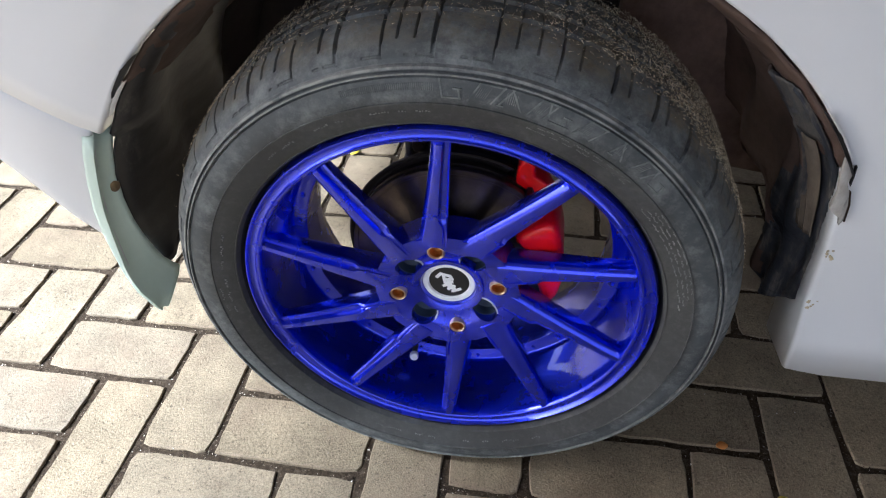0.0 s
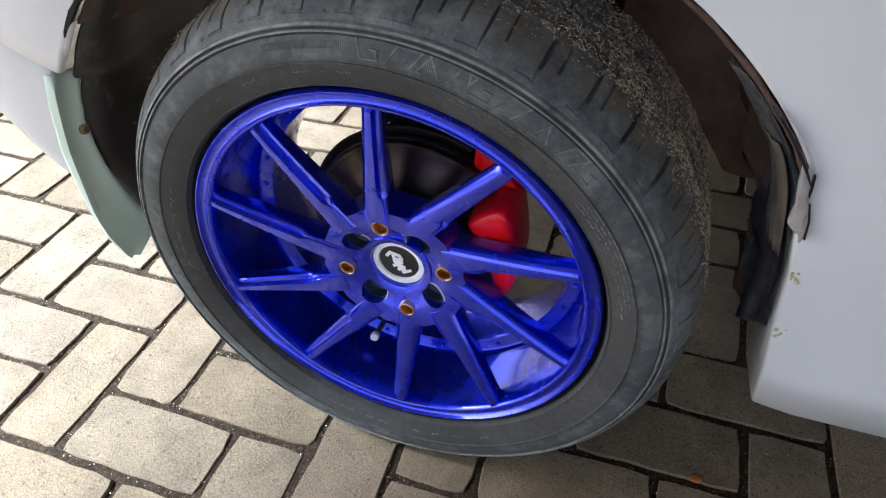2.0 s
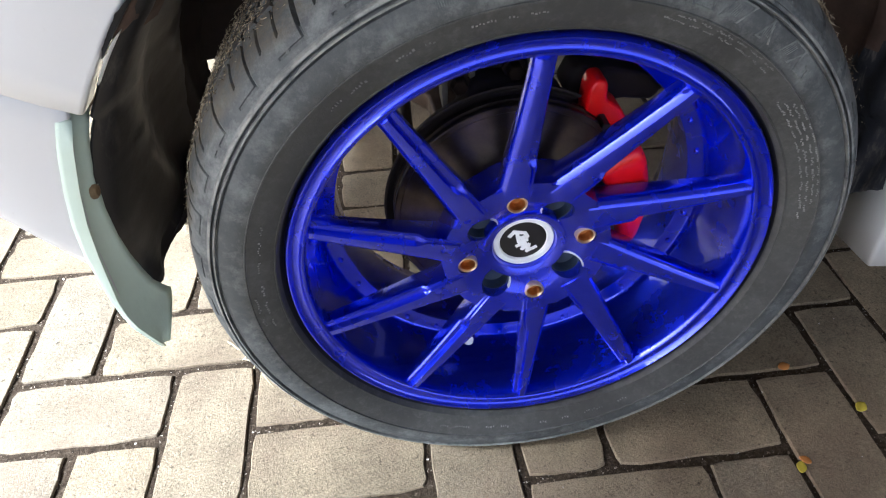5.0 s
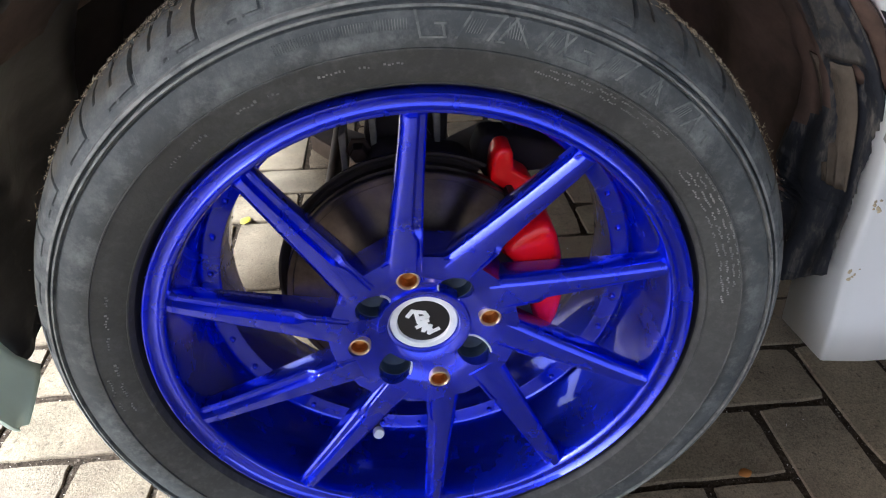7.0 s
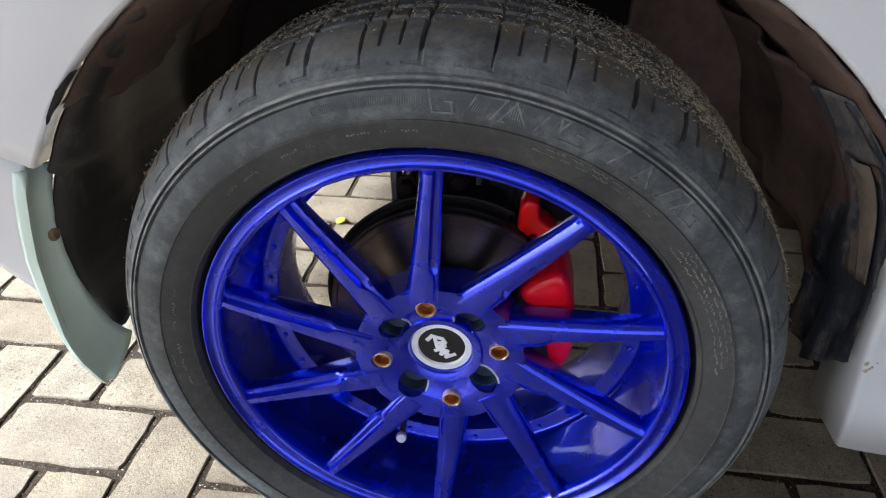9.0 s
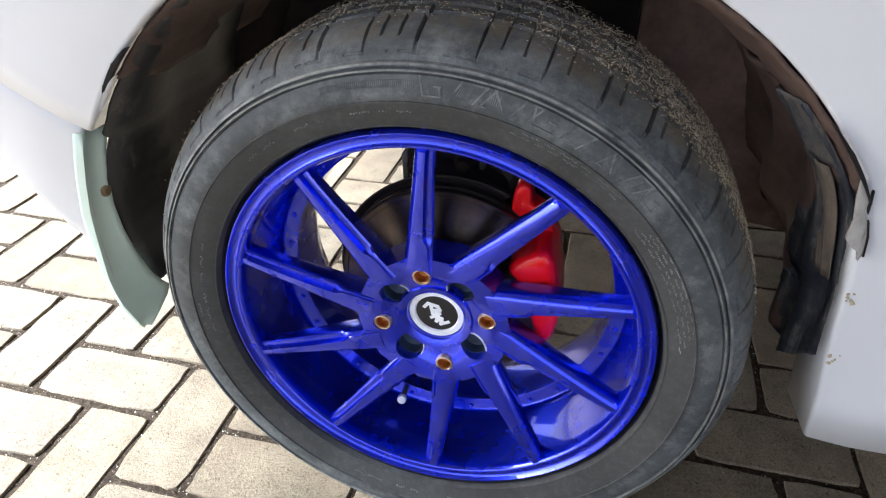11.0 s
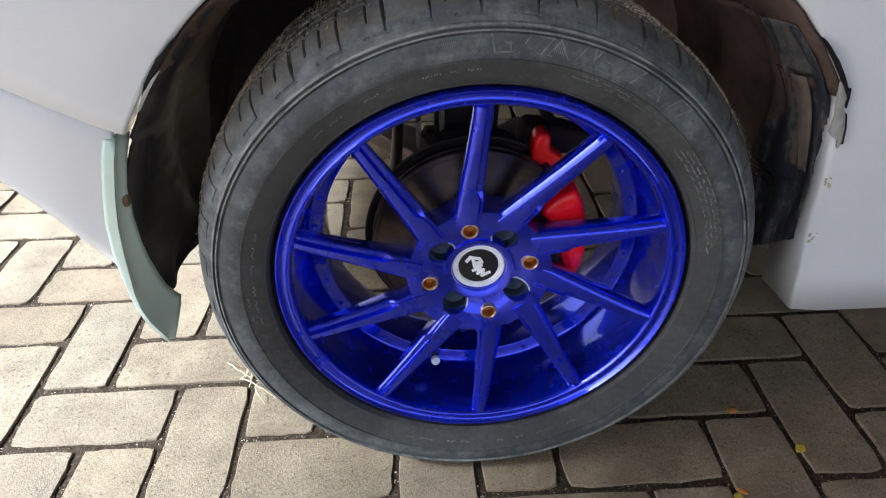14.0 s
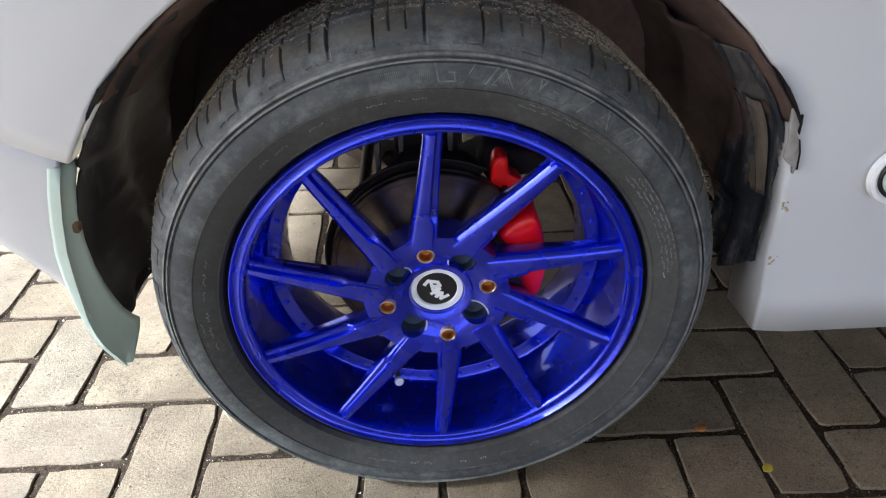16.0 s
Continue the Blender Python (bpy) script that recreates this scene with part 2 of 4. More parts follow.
# ---- mesh helpers ----
def obj(name, bm, material, parent=None, label="", smooth=None, kind=""):
    """Links a bmesh as one mesh object; smooth: the angle in degrees below which edges are shaded smooth."""
    me = bpy.data.meshes.new(name)
    bmesh.ops.recalc_face_normals(bm, faces=bm.faces)
    bm.to_mesh(me)
    bm.free()
    for mt in material if isinstance(material, (list, tuple)) else [material]:
        me.materials.append(mt)
    if smooth:
        me.shade_smooth()
        me.set_sharp_from_angle(angle=radians(smooth))
    ob = new(name, me)
    ob.parent = parent
    return tagged(ob, label=label, kind=kind)


def part(name, bm, material, parent, label="", smooth=35, kind=""):
    return obj(name, bm, material, parent, label, smooth, kind)


def empty(name, parent=None):
    ob = new(name)
    ob.empty_display_size = 0.05
    ob.parent = parent
    return ob


def grid(bm, rows, closed_u=False, closed_v=False):
    """Faces between rows of points; all rows of one length."""
    vs = [[bm.verts.new(p) for p in row] for row in rows]
    nu, nv = len(vs), len(vs[0])
    for a in range(nu if closed_u else nu - 1):
        for b in range(nv if closed_v else nv - 1):
            a1, b1 = (a + 1) % nu, (b + 1) % nv
            bm.faces.new((vs[a][b], vs[a1][b], vs[a1][b1], vs[a][b1]))
    return vs


def lathe(profile, segs, closed=True, shape=None, arc=None):
    """Turns (radius, y) about the y axis through the origin. shape(angle, r, y) may move a point."""
    bm = bmesh.new()
    rows = []
    n = segs if arc is None else segs + 1
    for i in range(n):
        a = 2 * math.pi * i / segs if arc is None else arc[0] + (arc[1] - arc[0]) * i / segs
        row = []
        for r, y in profile:
            if shape:
                r2, y2 = shape(a, r, y)
            else:
                r2, y2 = r, y
            row.append((r2 * math.cos(a), y2, r2 * math.sin(a)))
        rows.append(row)
    grid(bm, rows, closed_u=arc is None, closed_v=closed)
    if arc is not None and closed:
        bm.faces.ensure_lookup_table()
        for row in (0, n - 1):
            bm.verts.ensure_lookup_table()
            bm.faces.new([bm.verts[row * len(profile) + k] for k in range(len(profile))])
    return bm


def tube(points, radius, sides=8, caps=True):
    """A round tube along points; radius a number or one per point."""
    bm = bmesh.new()
    pts = [Vector(p) for p in points]
    rows, up = [], Vector((0.13, 0.21, 0.97))
    for i, p in enumerate(pts):
        d = (pts[min(i + 1, len(pts) - 1)] - pts[max(i - 1, 0)]).normalized()
        s = d.cross(up).normalized()
        u = s.cross(d)
        r = radius[i] if isinstance(radius, (list, tuple)) else radius
        rows.append([p + r * (math.cos(2 * math.pi * k / sides) * s + math.sin(2 * math.pi * k / sides) * u) for k in range(sides)])
    vs = grid(bm, rows, closed_v=True)
    if caps:
        bm.faces.new(vs[0]), bm.faces.new(vs[-1])
    return bm


def slab(outline, y0, y1, bevel=0.0, segs=2):
    """A flat outline of (x, z) pulled from y0 to y1, with rounded edges."""
    bm = bmesh.new()
    front = [bm.verts.new((x, y0, z)) for x, z in outline]
    back = [bm.verts.new((x, y1, z)) for x, z in outline]
    bm.faces.new(front), bm.faces.new(list(reversed(back)))
    n = len(outline)
    for i in range(n):
        bm.faces.new((front[i], back[i], back[(i + 1) % n], front[(i + 1) % n]))
    bmesh.ops.recalc_face_normals(bm, faces=bm.faces)
    if bevel:
        bmesh.ops.bevel(bm, geom=list(bm.edges), offset=bevel, segments=segs, affect="EDGES", profile=0.5)
    return bm


def place_bm(bm, m):
    bmesh.ops.transform(bm, matrix=m, verts=bm.verts)
    return bm


def smoothstep(a, b, x):
    t = min(1.0, max(0.0, (x - a) / (b - a)))
    return t * t * (3 - 2 * t)


# ---- paving ----
PITCH, PX, PY = 0.095, -0.379, 0.146
paving = obj("ground", bmesh.new(), JOINT, kind="structure")
gb = bmesh.new()
for x0, x1, y0, y1 in ((-400, 400, -400, 400),):
    gb.faces.new([gb.verts.new(p) for p in ((x0, y0, -0.012), (x1, y0, -0.012), (x1, y1, -0.012), (x0, y1, -0.012))])
gb.to_mesh(paving.data)
gb.free()
tagged(paving, "dark soil-filled joints under grey concrete block paving", "ground")


def paver_bm(lx, ly, rng):
    """One block: a top with softly worn, slightly ragged edges."""
    bm = bmesh.new()
    c = 0.0013
    hx, hy = lx / 2, ly / 2
    steps = (-0.72, -0.35, 0.02, 0.38, 0.70)
    along = [(-1, -1)] + [(k, -1) for k in steps] + [(1, -1)] + [(1, k) for k in steps] + [(1, 1)] + [(-k, 1) for k in steps] + [(-1, 1)] + [(-1, -k) for k in steps]
    wear = [rng.choice((rng.uniform(-0.0010, 0.0008), rng.uniform(-0.0022, 0.0004))) for _ in along]

    def ring(inset, z, j):
        pts = []
        for (sx, sy), w in zip(along, wear):
            round_off = 0.0022 if abs(sx) == 1 and abs(sy) == 1 else 0.0
            pts.append((sx * (hx - (inset + round_off - w if abs(sx) == 1 else 0)), sy * (hy - (inset + round_off - w if abs(sy) == 1 else 0)), z + rng.uniform(-j, j)))
        return pts

    vs = grid(bm, [ring(0, -0.02, 0), ring(0.0002, -0.0016, 0.0003), ring(c, 0, 0.0002)], closed_v=True)
    bm.faces.new(vs[-1])
    return bm


def paver_meshes():
    rng = random.Random(5)
    out = {}
    for key, (lx, ly) in (("h", (2 * PITCH, PITCH)), ("v", (PITCH, 2 * PITCH))):
        out[key] = []
        for _ in range(7):
            gap = rng.uniform(0.0056, 0.0088)
            bm = paver_bm(lx - gap, ly - gap, rng)
            me = bpy.data.meshes.new("paver")
            bmesh.ops.recalc_face_normals(bm, faces=bm.faces)
            bm.to_mesh(me)
            bm.free()
            me.materials.append(PAVER)
            out[key].append(me)
    return out


def herringbone(reach):
    for m in range(-reach, reach):
        for n in range(-reach, reach):
            a, b = -2 + m + 3 * n, -1 + m - n
            yield "h", PX + (a + 1) * PITCH, PY + (b + 0.5) * PITCH
            yield "v", PX + (a + 2.5) * PITCH, PY + b * PITCH


def near(x, y):
    return -1.30 < x < 0.95 and -0.42 < y < 1.15


def lay_pavers():
    meshes, rng = paver_meshes(), random.Random(11)
    far = bmesh.new()
    count = 0
    for key, x, y in herringbone(95):
        if not (-4.6 < x < 3.95 and -3.22 < y < 5.0):
            continue
        tilt = Matrix.Rotation(rng.uniform(-0.006, 0.006), 4, "X") @ Matrix.Rotation(rng.uniform(-0.006, 0.006), 4, "Y") @ Matrix.Rotation(rng.uniform(-0.012, 0.012), 4, "Z")
        at = Matrix.Translation((x + rng.uniform(-0.001, 0.001), y + rng.uniform(-0.001, 0.001), rng.uniform(-0.0003, 0.0010))) @ tilt
        me = rng.choice(meshes[key])
        if near(x, y) and count < 300:
            ob = new("paver", me)
            ob.parent = paving
            ob.matrix_basis = at
            count += 1
        else:
            far_data.append((me, at))
    return far


far_data = []

# ---- the car ----
CZ = 0.2607                        # height of the wheel's centre
car = tagged(empty("car"), "parked white car with a blue alloy wheel on block paving", "car")
wheel = empty("wheel", car)
wheel.location = (0, 0, CZ)


def tyre_shape(a, r, y):
    """Shoulder blocks and sipes cut into the tread, and the flat where the tyre stands."""
    deg = math.degrees(a) % 360
    k = (deg + 1.1 * math.sin(radians(deg * 7))) / 9.0 % 1.0
    front = y < 0.078
    if r > 0.2511 and -0.005 < y < 0.160:
        if k < 0.042:                                     # a long groove from the tread over the shoulder
            if r < 0.2580:
                y += 0.0017 if front else -0.0017
            else:
                r -= 0.0045
        elif 0.2517 < r < 0.2529 and k < 0.30 + 0.25 * math.sin(deg) ** 2:            # then it turns and runs along the tyre
            y += 0.0011 if front else -0.0011
        elif r > 0.2600 and (0.36 < k < 0.386 or 0.69 < k < 0.716):
            r -= 0.0026 * smoothstep(0.2600, 0.2625, r)   # short sipes
    x, z = r * math.cos(a), r * math.sin(a)
    low = -CZ + 0.0015
    if z < low + 0.012:
        press = low + 0.012 - z
        z = max(low, z + 0.25 * press)
        r = z / math.sin(a)
    return r, y


def make_tyre():
    outer = [(0.1925, 0.013), (0.1944, 0.0070), (0.1960, 0.0042), (0.1974, 0.0004), (0.1988, -0.0034), (0.1996, -0.0052), (0.2004, -0.0056), (0.2010, -0.0050), (0.2071, -0.0082),
             (0.2150, -0.0112), (0.2205, -0.0128), (0.2208, -0.0140), (0.2216, -0.0140), (0.2219, -0.0130), (0.2280, -0.0134), (0.2350, -0.0124), (0.2398, -0.0106),
             (0.2408, -0.0084), (0.2414, -0.0084), (0.2420, -0.0116), (0.2432, -0.0112), (0.2438, -0.0076), (0.2449, -0.0068), (0.2455, -0.0098), (0.2472, -0.0088), (0.2480, -0.0050),
             (0.2510, -0.0035), (0.2516, -0.0029), (0.2520, -0.0025), (0.2524, -0.0021), (0.2528, -0.0017), (0.2535, -0.0010), (0.2570, 0.0035), (0.2600, 0.0085), (0.2628, 0.0150), (0.2650, 0.0220), (0.2665, 0.0300)]
    tread = []
    for g in (0.040, 0.066, 0.090, 0.116):
        tread += [(0.2682, g - 0.004), (0.2612, g - 0.003), (0.2612, g + 0.003), (0.2684, g + 0.004)]
        if g < 0.1:
            tread += [(0.2690, g + 0.012)]
    back = [(r, 0.156 - y) for r, y in reversed(outer)]
    inner = [(0.20, 0.150), (0.245, 0.140), (0.250, 0.078), (0.245, 0.016), (0.20, 0.006)]
    prof = outer + tread + back + inner
    bm = lathe(prof, 1260, True, tyre_shape)
    for f in bm.faces:                                    # groove between the rim and the sidewall, its shade painted near black
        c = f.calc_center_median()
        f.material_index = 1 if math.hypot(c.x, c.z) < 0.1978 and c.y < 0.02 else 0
    return bm


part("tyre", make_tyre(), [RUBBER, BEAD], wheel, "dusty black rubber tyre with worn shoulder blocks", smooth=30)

RIM = [(0.1938, 0.010), (0.1941, 0.003), (0.1934, -0.0004), (0.1921, -0.0022), (0.1912, -0.0022), (0.1900, 0.0000), (0.1890, 0.0014), (0.1878, 0.0024), (0.1860, 0.0028), (0.1838, 0.0023),
       (0.1822, 0.0012), (0.1814, 0.0002), (0.1802, 0.0002), (0.1790, 0.0014), (0.1778, 0.0044), (0.1766, 0.0140), (0.1752, 0.0300), (0.1742, 0.0500), (0.1728, 0.0700),
       (0.1715, 0.0752), (0.1695, 0.0768), (0.1592, 0.0780), (0.1572, 0.0790), (0.1562, 0.0850), (0.1555, 0.1000), (0.1560, 0.1240), (0.1600, 0.1340), (0.1660, 0.1420), (0.1680, 0.1520),
       (0.1710, 0.1560), (0.1900, 0.1570), (0.1930, 0.1500), (0.1780, 0.1420), (0.1730, 0.1300), (0.1630, 0.1160), (0.1620, 0.0900), (0.1740, 0.0820),
       (0.1775, 0.0600), (0.1790, 0.0340), (0.1820, 0.0180), (0.1900, 0.0130)]
rim = part("rim", lathe(RIM, 240), BLUE, wheel, "glossy deep blue alloy rim barrel and lip", smooth=50)
rim.location.z = 0.0010
rivet_mesh = None
for k in range(30):
    a = 2 * math.pi * (k + 0.3) / 30
    if rivet_mesh is None:
        rivet = part("rivet", lathe([(0.0001, -0.0030), (0.0014, -0.0028), (0.0024, -0.0014), (0.0027, 0.0004), (0.0001, 0.0006)], 10), BLUE, wheel, smooth=50)
        rivet_mesh = rivet.data
    else:
        rivet = new("rivet", rivet_mesh)
        rivet.parent = wheel
    rivet.matrix_basis = Matrix.Translation((0.1645 * math.cos(a), 0.0775, 0.1645 * math.sin(a)))


def spoke_bm():
    """One spoke along +x from hub to rim: a tapered web, and on it a narrower raised rib that steps down near the hub."""
    bm = bmesh.new()

    def off(s):
        return 0.0142 - 0.0122 * (s - 0.050) / 0.125

    def front(s):
        t = max(0.0, 0.176 - s) / 0.126
        return 0.0005 + 0.0175 * t ** 1.15

    def width(s):
        return 0.0165 + 0.0125 * (max(0.0, 0.176 - s) / 0.126) ** 1.3

    rows = []
    for s in (0.057, 0.064, 0.072, 0.080, 0.086, 0.0885, 0.091, 0.0935, 0.096, 0.104, 0.114, 0.124, 0.134, 0.144, 0.154, 0.164, 0.172, 0.1775, 0.1795):
        w, f, o = width(s) / 2, front(s), off(s)
        d = 0.020 + 0.012 * (0.176 - s) / 0.126
        low = 0.0004 + 0.0042 * smoothstep(0.0865, 0.0945, s)      # how far the side web lies under the rib
        strip = 2 * w * (0.10 + 0.17 * smoothstep(0.084, 0.094, s))
        end = 0.0022 if s > 0.178 else 0.0
        p, q = o - w, o + w
        rows.append([(s, f + d, o - w * 0.6), (s, f + 0.0105, p), (s, f + low + 0.0014, p + 0.0003), (s, f + low + end, p + 0.0016), (s, f + low + end, p + strip),
                     (s, f + 0.0020 + end + 0.3 * low, p + strip + 0.0005), (s, f + end, p + strip + 0.0021),
                     (s, f + end, q - 0.0058), (s, f + 0.0004 + end, q - 0.0049), (s, f + 0.0038 + end, q - 0.0014), (s, f + 0.0050 + end, q - 0.0007), (s, f + 0.0105, q), (s, f + d, o + w * 0.6)])
    vs = grid(bm, rows, closed_v=True)
    bm.faces.new(vs[0]), bm.faces.new(vs[-1])
    return bm


for k in range(10):
    a = radians(90 + 36 * k)
    bm = place_bm(spoke_bm(), Matrix.Rotation(-a, 4, "Y"))
    part("spoke", bm, BLUE, wheel, smooth=38)

LUGS = [radians(11.8 + 90 * k) for k in range(4)]
EMPTY = [radians(57 + 90 * k) for k in range(4)]


def hub_face(r):
    return 0.0165 + 0.0105 * smoothstep(0.062, 0.030, r) if r < 0.062 else 0.0165


def hub_bm():
    """The hub's front plate with the bore, four bolt holes and four unused holes, pulled back into a block."""
    bm = bmesh.new()

    def loop(pts):
        vs = [bm.verts.new((x, hub_face(math.hypot(x, z)), z)) for x, z in pts]
        return [bm.edges.new((vs[i], vs[(i + 1) % len(vs)])) for i in range(len(vs))]

    edges = []
    pts = []
    for i in range(120):
        a = 2 * math.pi * i / 120
        turn = (a - radians(85)) % radians(36)
        r = 0.0705 * math.cos(radians(7)) / math.cos(turn if turn < radians(18) else radians(36) - turn)
        r = min(r, 0.0716)
        pts.append((r * math.cos(a), r * math.sin(a)))
    edges += loop(pts)
    for a, rr, r0 in [(a, 0.0086, 0.0500) for a in LUGS] + [(a, 0.0127, 0.0440) for a in EMPTY]:
        c = (r0 * math.cos(a), r0 * math.sin(a))
        edges += loop([(c[0] + rr * math.cos(2 * math.pi * i / 24), c[1] + rr * math.sin(2 * math.pi * i / 24)) for i in range(24)])
    edges += loop([(0.0285 * math.cos(2 * math.pi * i / 64), 0.0285 * math.sin(2 * math.pi * i / 64)) for i in range(64)])
    bmesh.ops.triangle_fill(bm, use_beauty=True, use_dissolve=False, edges=edges)
    got = bmesh.ops.extrude_face_region(bm, geom=list(bm.faces))
    for v in got["geom"]:
        if isinstance(v, bmesh.types.BMVert):
            v.co.y = 0.050
    edge = [e for e in bm.edges if all(abs(math.hypot(v.co.x, v.co.z) - 0.0705) < 0.0030 and v.co.y < 0.03 for v in e.verts) and len(e.link_faces) == 2 and any(abs(f.normal.y) < 0.3 for f in e.link_faces)]
    bmesh.ops.bevel(bm, geom=edge, offset=0.0022, segments=2, affect="EDGES")
    return bm


part("hub", hub_bm(), BLUE, wheel, "blue hub with four bolts and four empty bolt holes", smooth=40)
part("hub_ring", lathe([(0.0263, 0.036), (0.0264, 0.0300), (0.0275, 0.0268), (0.0322, 0.0240), (0.0345, 0.0236), (0.0362, 0.0262), (0.0362, 0.034)], 64), BLUE, wheel, smooth=40)
for a in EMPTY:
    c = (0.0440 * math.cos(a), 0.0440 * math.sin(a))
    bm = place_bm(lathe([(0.0126, 0.047), (0.0126, 0.0272), (0.0119, 0.0272), (0.0112, 0.0372), (0.0080, 0.0385), (0.0001, 0.0388), (0.0001, 0.047)], 24), Matrix.Translation((c[0], 0, c[1])))
    part("hole_sleeve", bm, GRIME, wheel, "dark bottom of an unused bolt hole")
    start = a + radians(100 + 60 * math.sin(3 * a))
    bm = lathe([(0.0125, 0.0030), (0.0126, -0.0006), (0.0133, -0.0008), (0.0140, 0.0006)], 20, True, arc=(start, start + radians(115)))
    for v in bm.verts:
        v.co.y += hub_face(math.hypot(v.co.x + c[0], v.co.z + c[1])) - 0.0006
    part("chipped_edge", place_bm(bm, Matrix.Translation((c[0], 0, c[1]))), BARE, wheel, "pale chipped paint at a hole edge", smooth=50)
for a in LUGS:
    c = (0.0500 * math.cos(a), 0.0500 * math.sin(a))
    bm = lathe([(0.0085, 0.040), (0.0085, 0.0200), (0.0080, 0.0186), (0.0071, 0.0183), (0.0065, 0.0190), (0.0062, 0.0212), (0.0062, 0.040)], 28)
    part("lug_nut", place_bm(bm, Matrix.Translation((c[0], 0, c[1]))), NUT, wheel, "worn pale golden hollow lug nut", smooth=40)
    bm = lathe([(0.0063, 0.0204), (0.0059, 0.0222), (0.0053, 0.0256), (0.0046, 0.0272), (0.0001, 0.0278), (0.0001, 0.032), (0.0063, 0.032)], 20)
    part("nut_socket", place_bm(bm, Matrix.Translation((c[0], 0, c[1]))), GOLD, wheel, "rusty orange inside of the nut", smooth=40)

part("cap_ring", lathe([(0.0262, 0.036), (0.0262, 0.0315), (0.0255, 0.0306), (0.0209, 0.0306), (0.0203, 0.0313), (0.0198, 0.0330), (0.0198, 0.036)], 64), CAP_WHITE, wheel, "white ring of the centre cap", smooth=40)
part("centre_cap", lathe([(0.0001, 0.0322), (0.012, 0.0323), (0.0200, 0.0328), (0.0205, 0.034), (0.0001, 0.036)], 64), CAP_BLACK, wheel, "black centre cap disc", smooth=40)


def emblem_bm():
    """A plain white mark: a slanting zigzag of short thick strokes."""
    bm = bmesh.new()
    s, w = 0.0190, 0.085
    for path in (((-0.62, 0.30), (-0.44, 0.54), (0.04, 0.44), (0.16, 0.22), (-0.26, 0.16)), ((-0.30, 0.46), (-0.20, -0.06), (0.16, 0.02)),
                 ((-0.28, -0.30), (0.02, -0.14), (-0.02, -0.50), (0.26, -0.26), (0.20, -0.64), (0.58, -0.44)), ((-0.02, 0.10), (0.14, -0.30), (0.30, -0.50))):
        for (x0, z0), (x1, z1) in zip(path, path[1:]):
            d = Vector((x1 - x0, z1 - z0)).normalized()
            e, n = d * w * 0.7, Vector((-d.y, d.x)) * w
            quad = [(x0 - e.x + n.x, z0 - e.y + n.y), (x0 - e.x - n.x, z0 - e.y - n.y), (x1 + e.x - n.x, z1 + e.y - n.y), (x1 + e.x + n.x, z1 + e.y + n.y)]
            depth = 0.0316 + 0.00004 * len(bm.faces) / 6
            f = [bm.verts.new((x * s, depth, z * s)) for x, z in quad]
            g = [bm.verts.new((x * s, 0.0327, z * s)) for x, z in quad]
            bm.faces.new(f), bm.faces.new(g[::-1])
            for i in range(4):
                j = (i + 1) % 4
                bm.faces.new((f[i], g[i], g[j], f[j]))
    return bm


part("emblem", emblem_bm(), CAP_WHITE, wheel, "plain white emblem shape", smooth=None)
bm = tube([(-0.0443, 0.0530, -0.1432), (-0.0441, 0.0516, -0.1427), (-0.0436, 0.0480, -0.1412), (-0.0433, 0.0462, -0.1404)], [0.0042, 0.0050, 0.0052, 0.0044], 14)
part("valve_cap", bm, CAP_WHITE, wheel, "small white plastic valve cap", smooth=40)
part("valve_stem", tube([(-0.0475, 0.080, -0.1545), (-0.0442, 0.0520, -0.1428)], 0.0032, 10), BLACK_METAL, wheel)

# ---- brake ----
disc = part("brake_disc", lathe([(0.050, 0.060), (0.062, 0.0645), (0.072, 0.0675), (0.084, 0.0700), (0.094, 0.0715), (0.1005, 0.0715), (0.1012, 0.0708), (0.1050, 0.0708), (0.1060, 0.0718), (0.1060, 0.0770), (0.1025, 0.0775), (0.1025, 0.0815), (0.1060, 0.0820), (0.1060, 0.0880), (0.05, 0.089)], 160), STEEL, car, "dark worn steel brake disc", smooth=35)
disc.location = (0, 0, CZ)
shield = part("dust_shield", lathe([(0.060, 0.100), (0.106, 0.096), (0.112, 0.088), (0.114, 0.088), (0.110, 0.100), (0.060, 0.104)], 96, arc=(radians(62), radians(330))), DARK, car, "dark rusty brake dust shield")
shield.location = (0, 0, CZ)
caliper = part("brake_caliper", slab([(0.0605, 0.047), (0.0625, 0.058), (0.074, 0.067), (0.091, 0.077), (0.100, 0.066), (0.107, 0.040), (0.1105, 0.006), (0.1065, -0.020), (0.098, -0.030), (0.090, -0.022), (0.083, 0.004), (0.076, 0.030), (0.068, 0.041)], 0.042, 0.106, 0.0085, 4), RED, car, "glossy red painted brake caliper", smooth=70)
caliper.location = (0, 0, CZ)
bm = slab([(0.060, 0.040), (0.0560, 0.092), (0.0575, 0.108), (0.0610, 0.1150), (0.0690, 0.1160), (0.0730, 0.1120), (0.0735, 0.0980), (0.0860, 0.0900), (0.101, 0.064), (0.105, 0.030), (0.080, 0.020)], 0.082, 0.108, 0.0034, 3)
part("caliper_bracket", bm, RED, caliper, "red upper half of the caliper", smooth=70)
part("caliper_bolt", place_bm(lathe([(0.0001, 0.0395), (0.0036, 0.0395), (0.0042, 0.0402), (0.0042, 0.080), (0.0001, 0.080)], 6), Matrix.Translation((0.070, 0.026, 0.082))), BLACK_METAL, caliper)

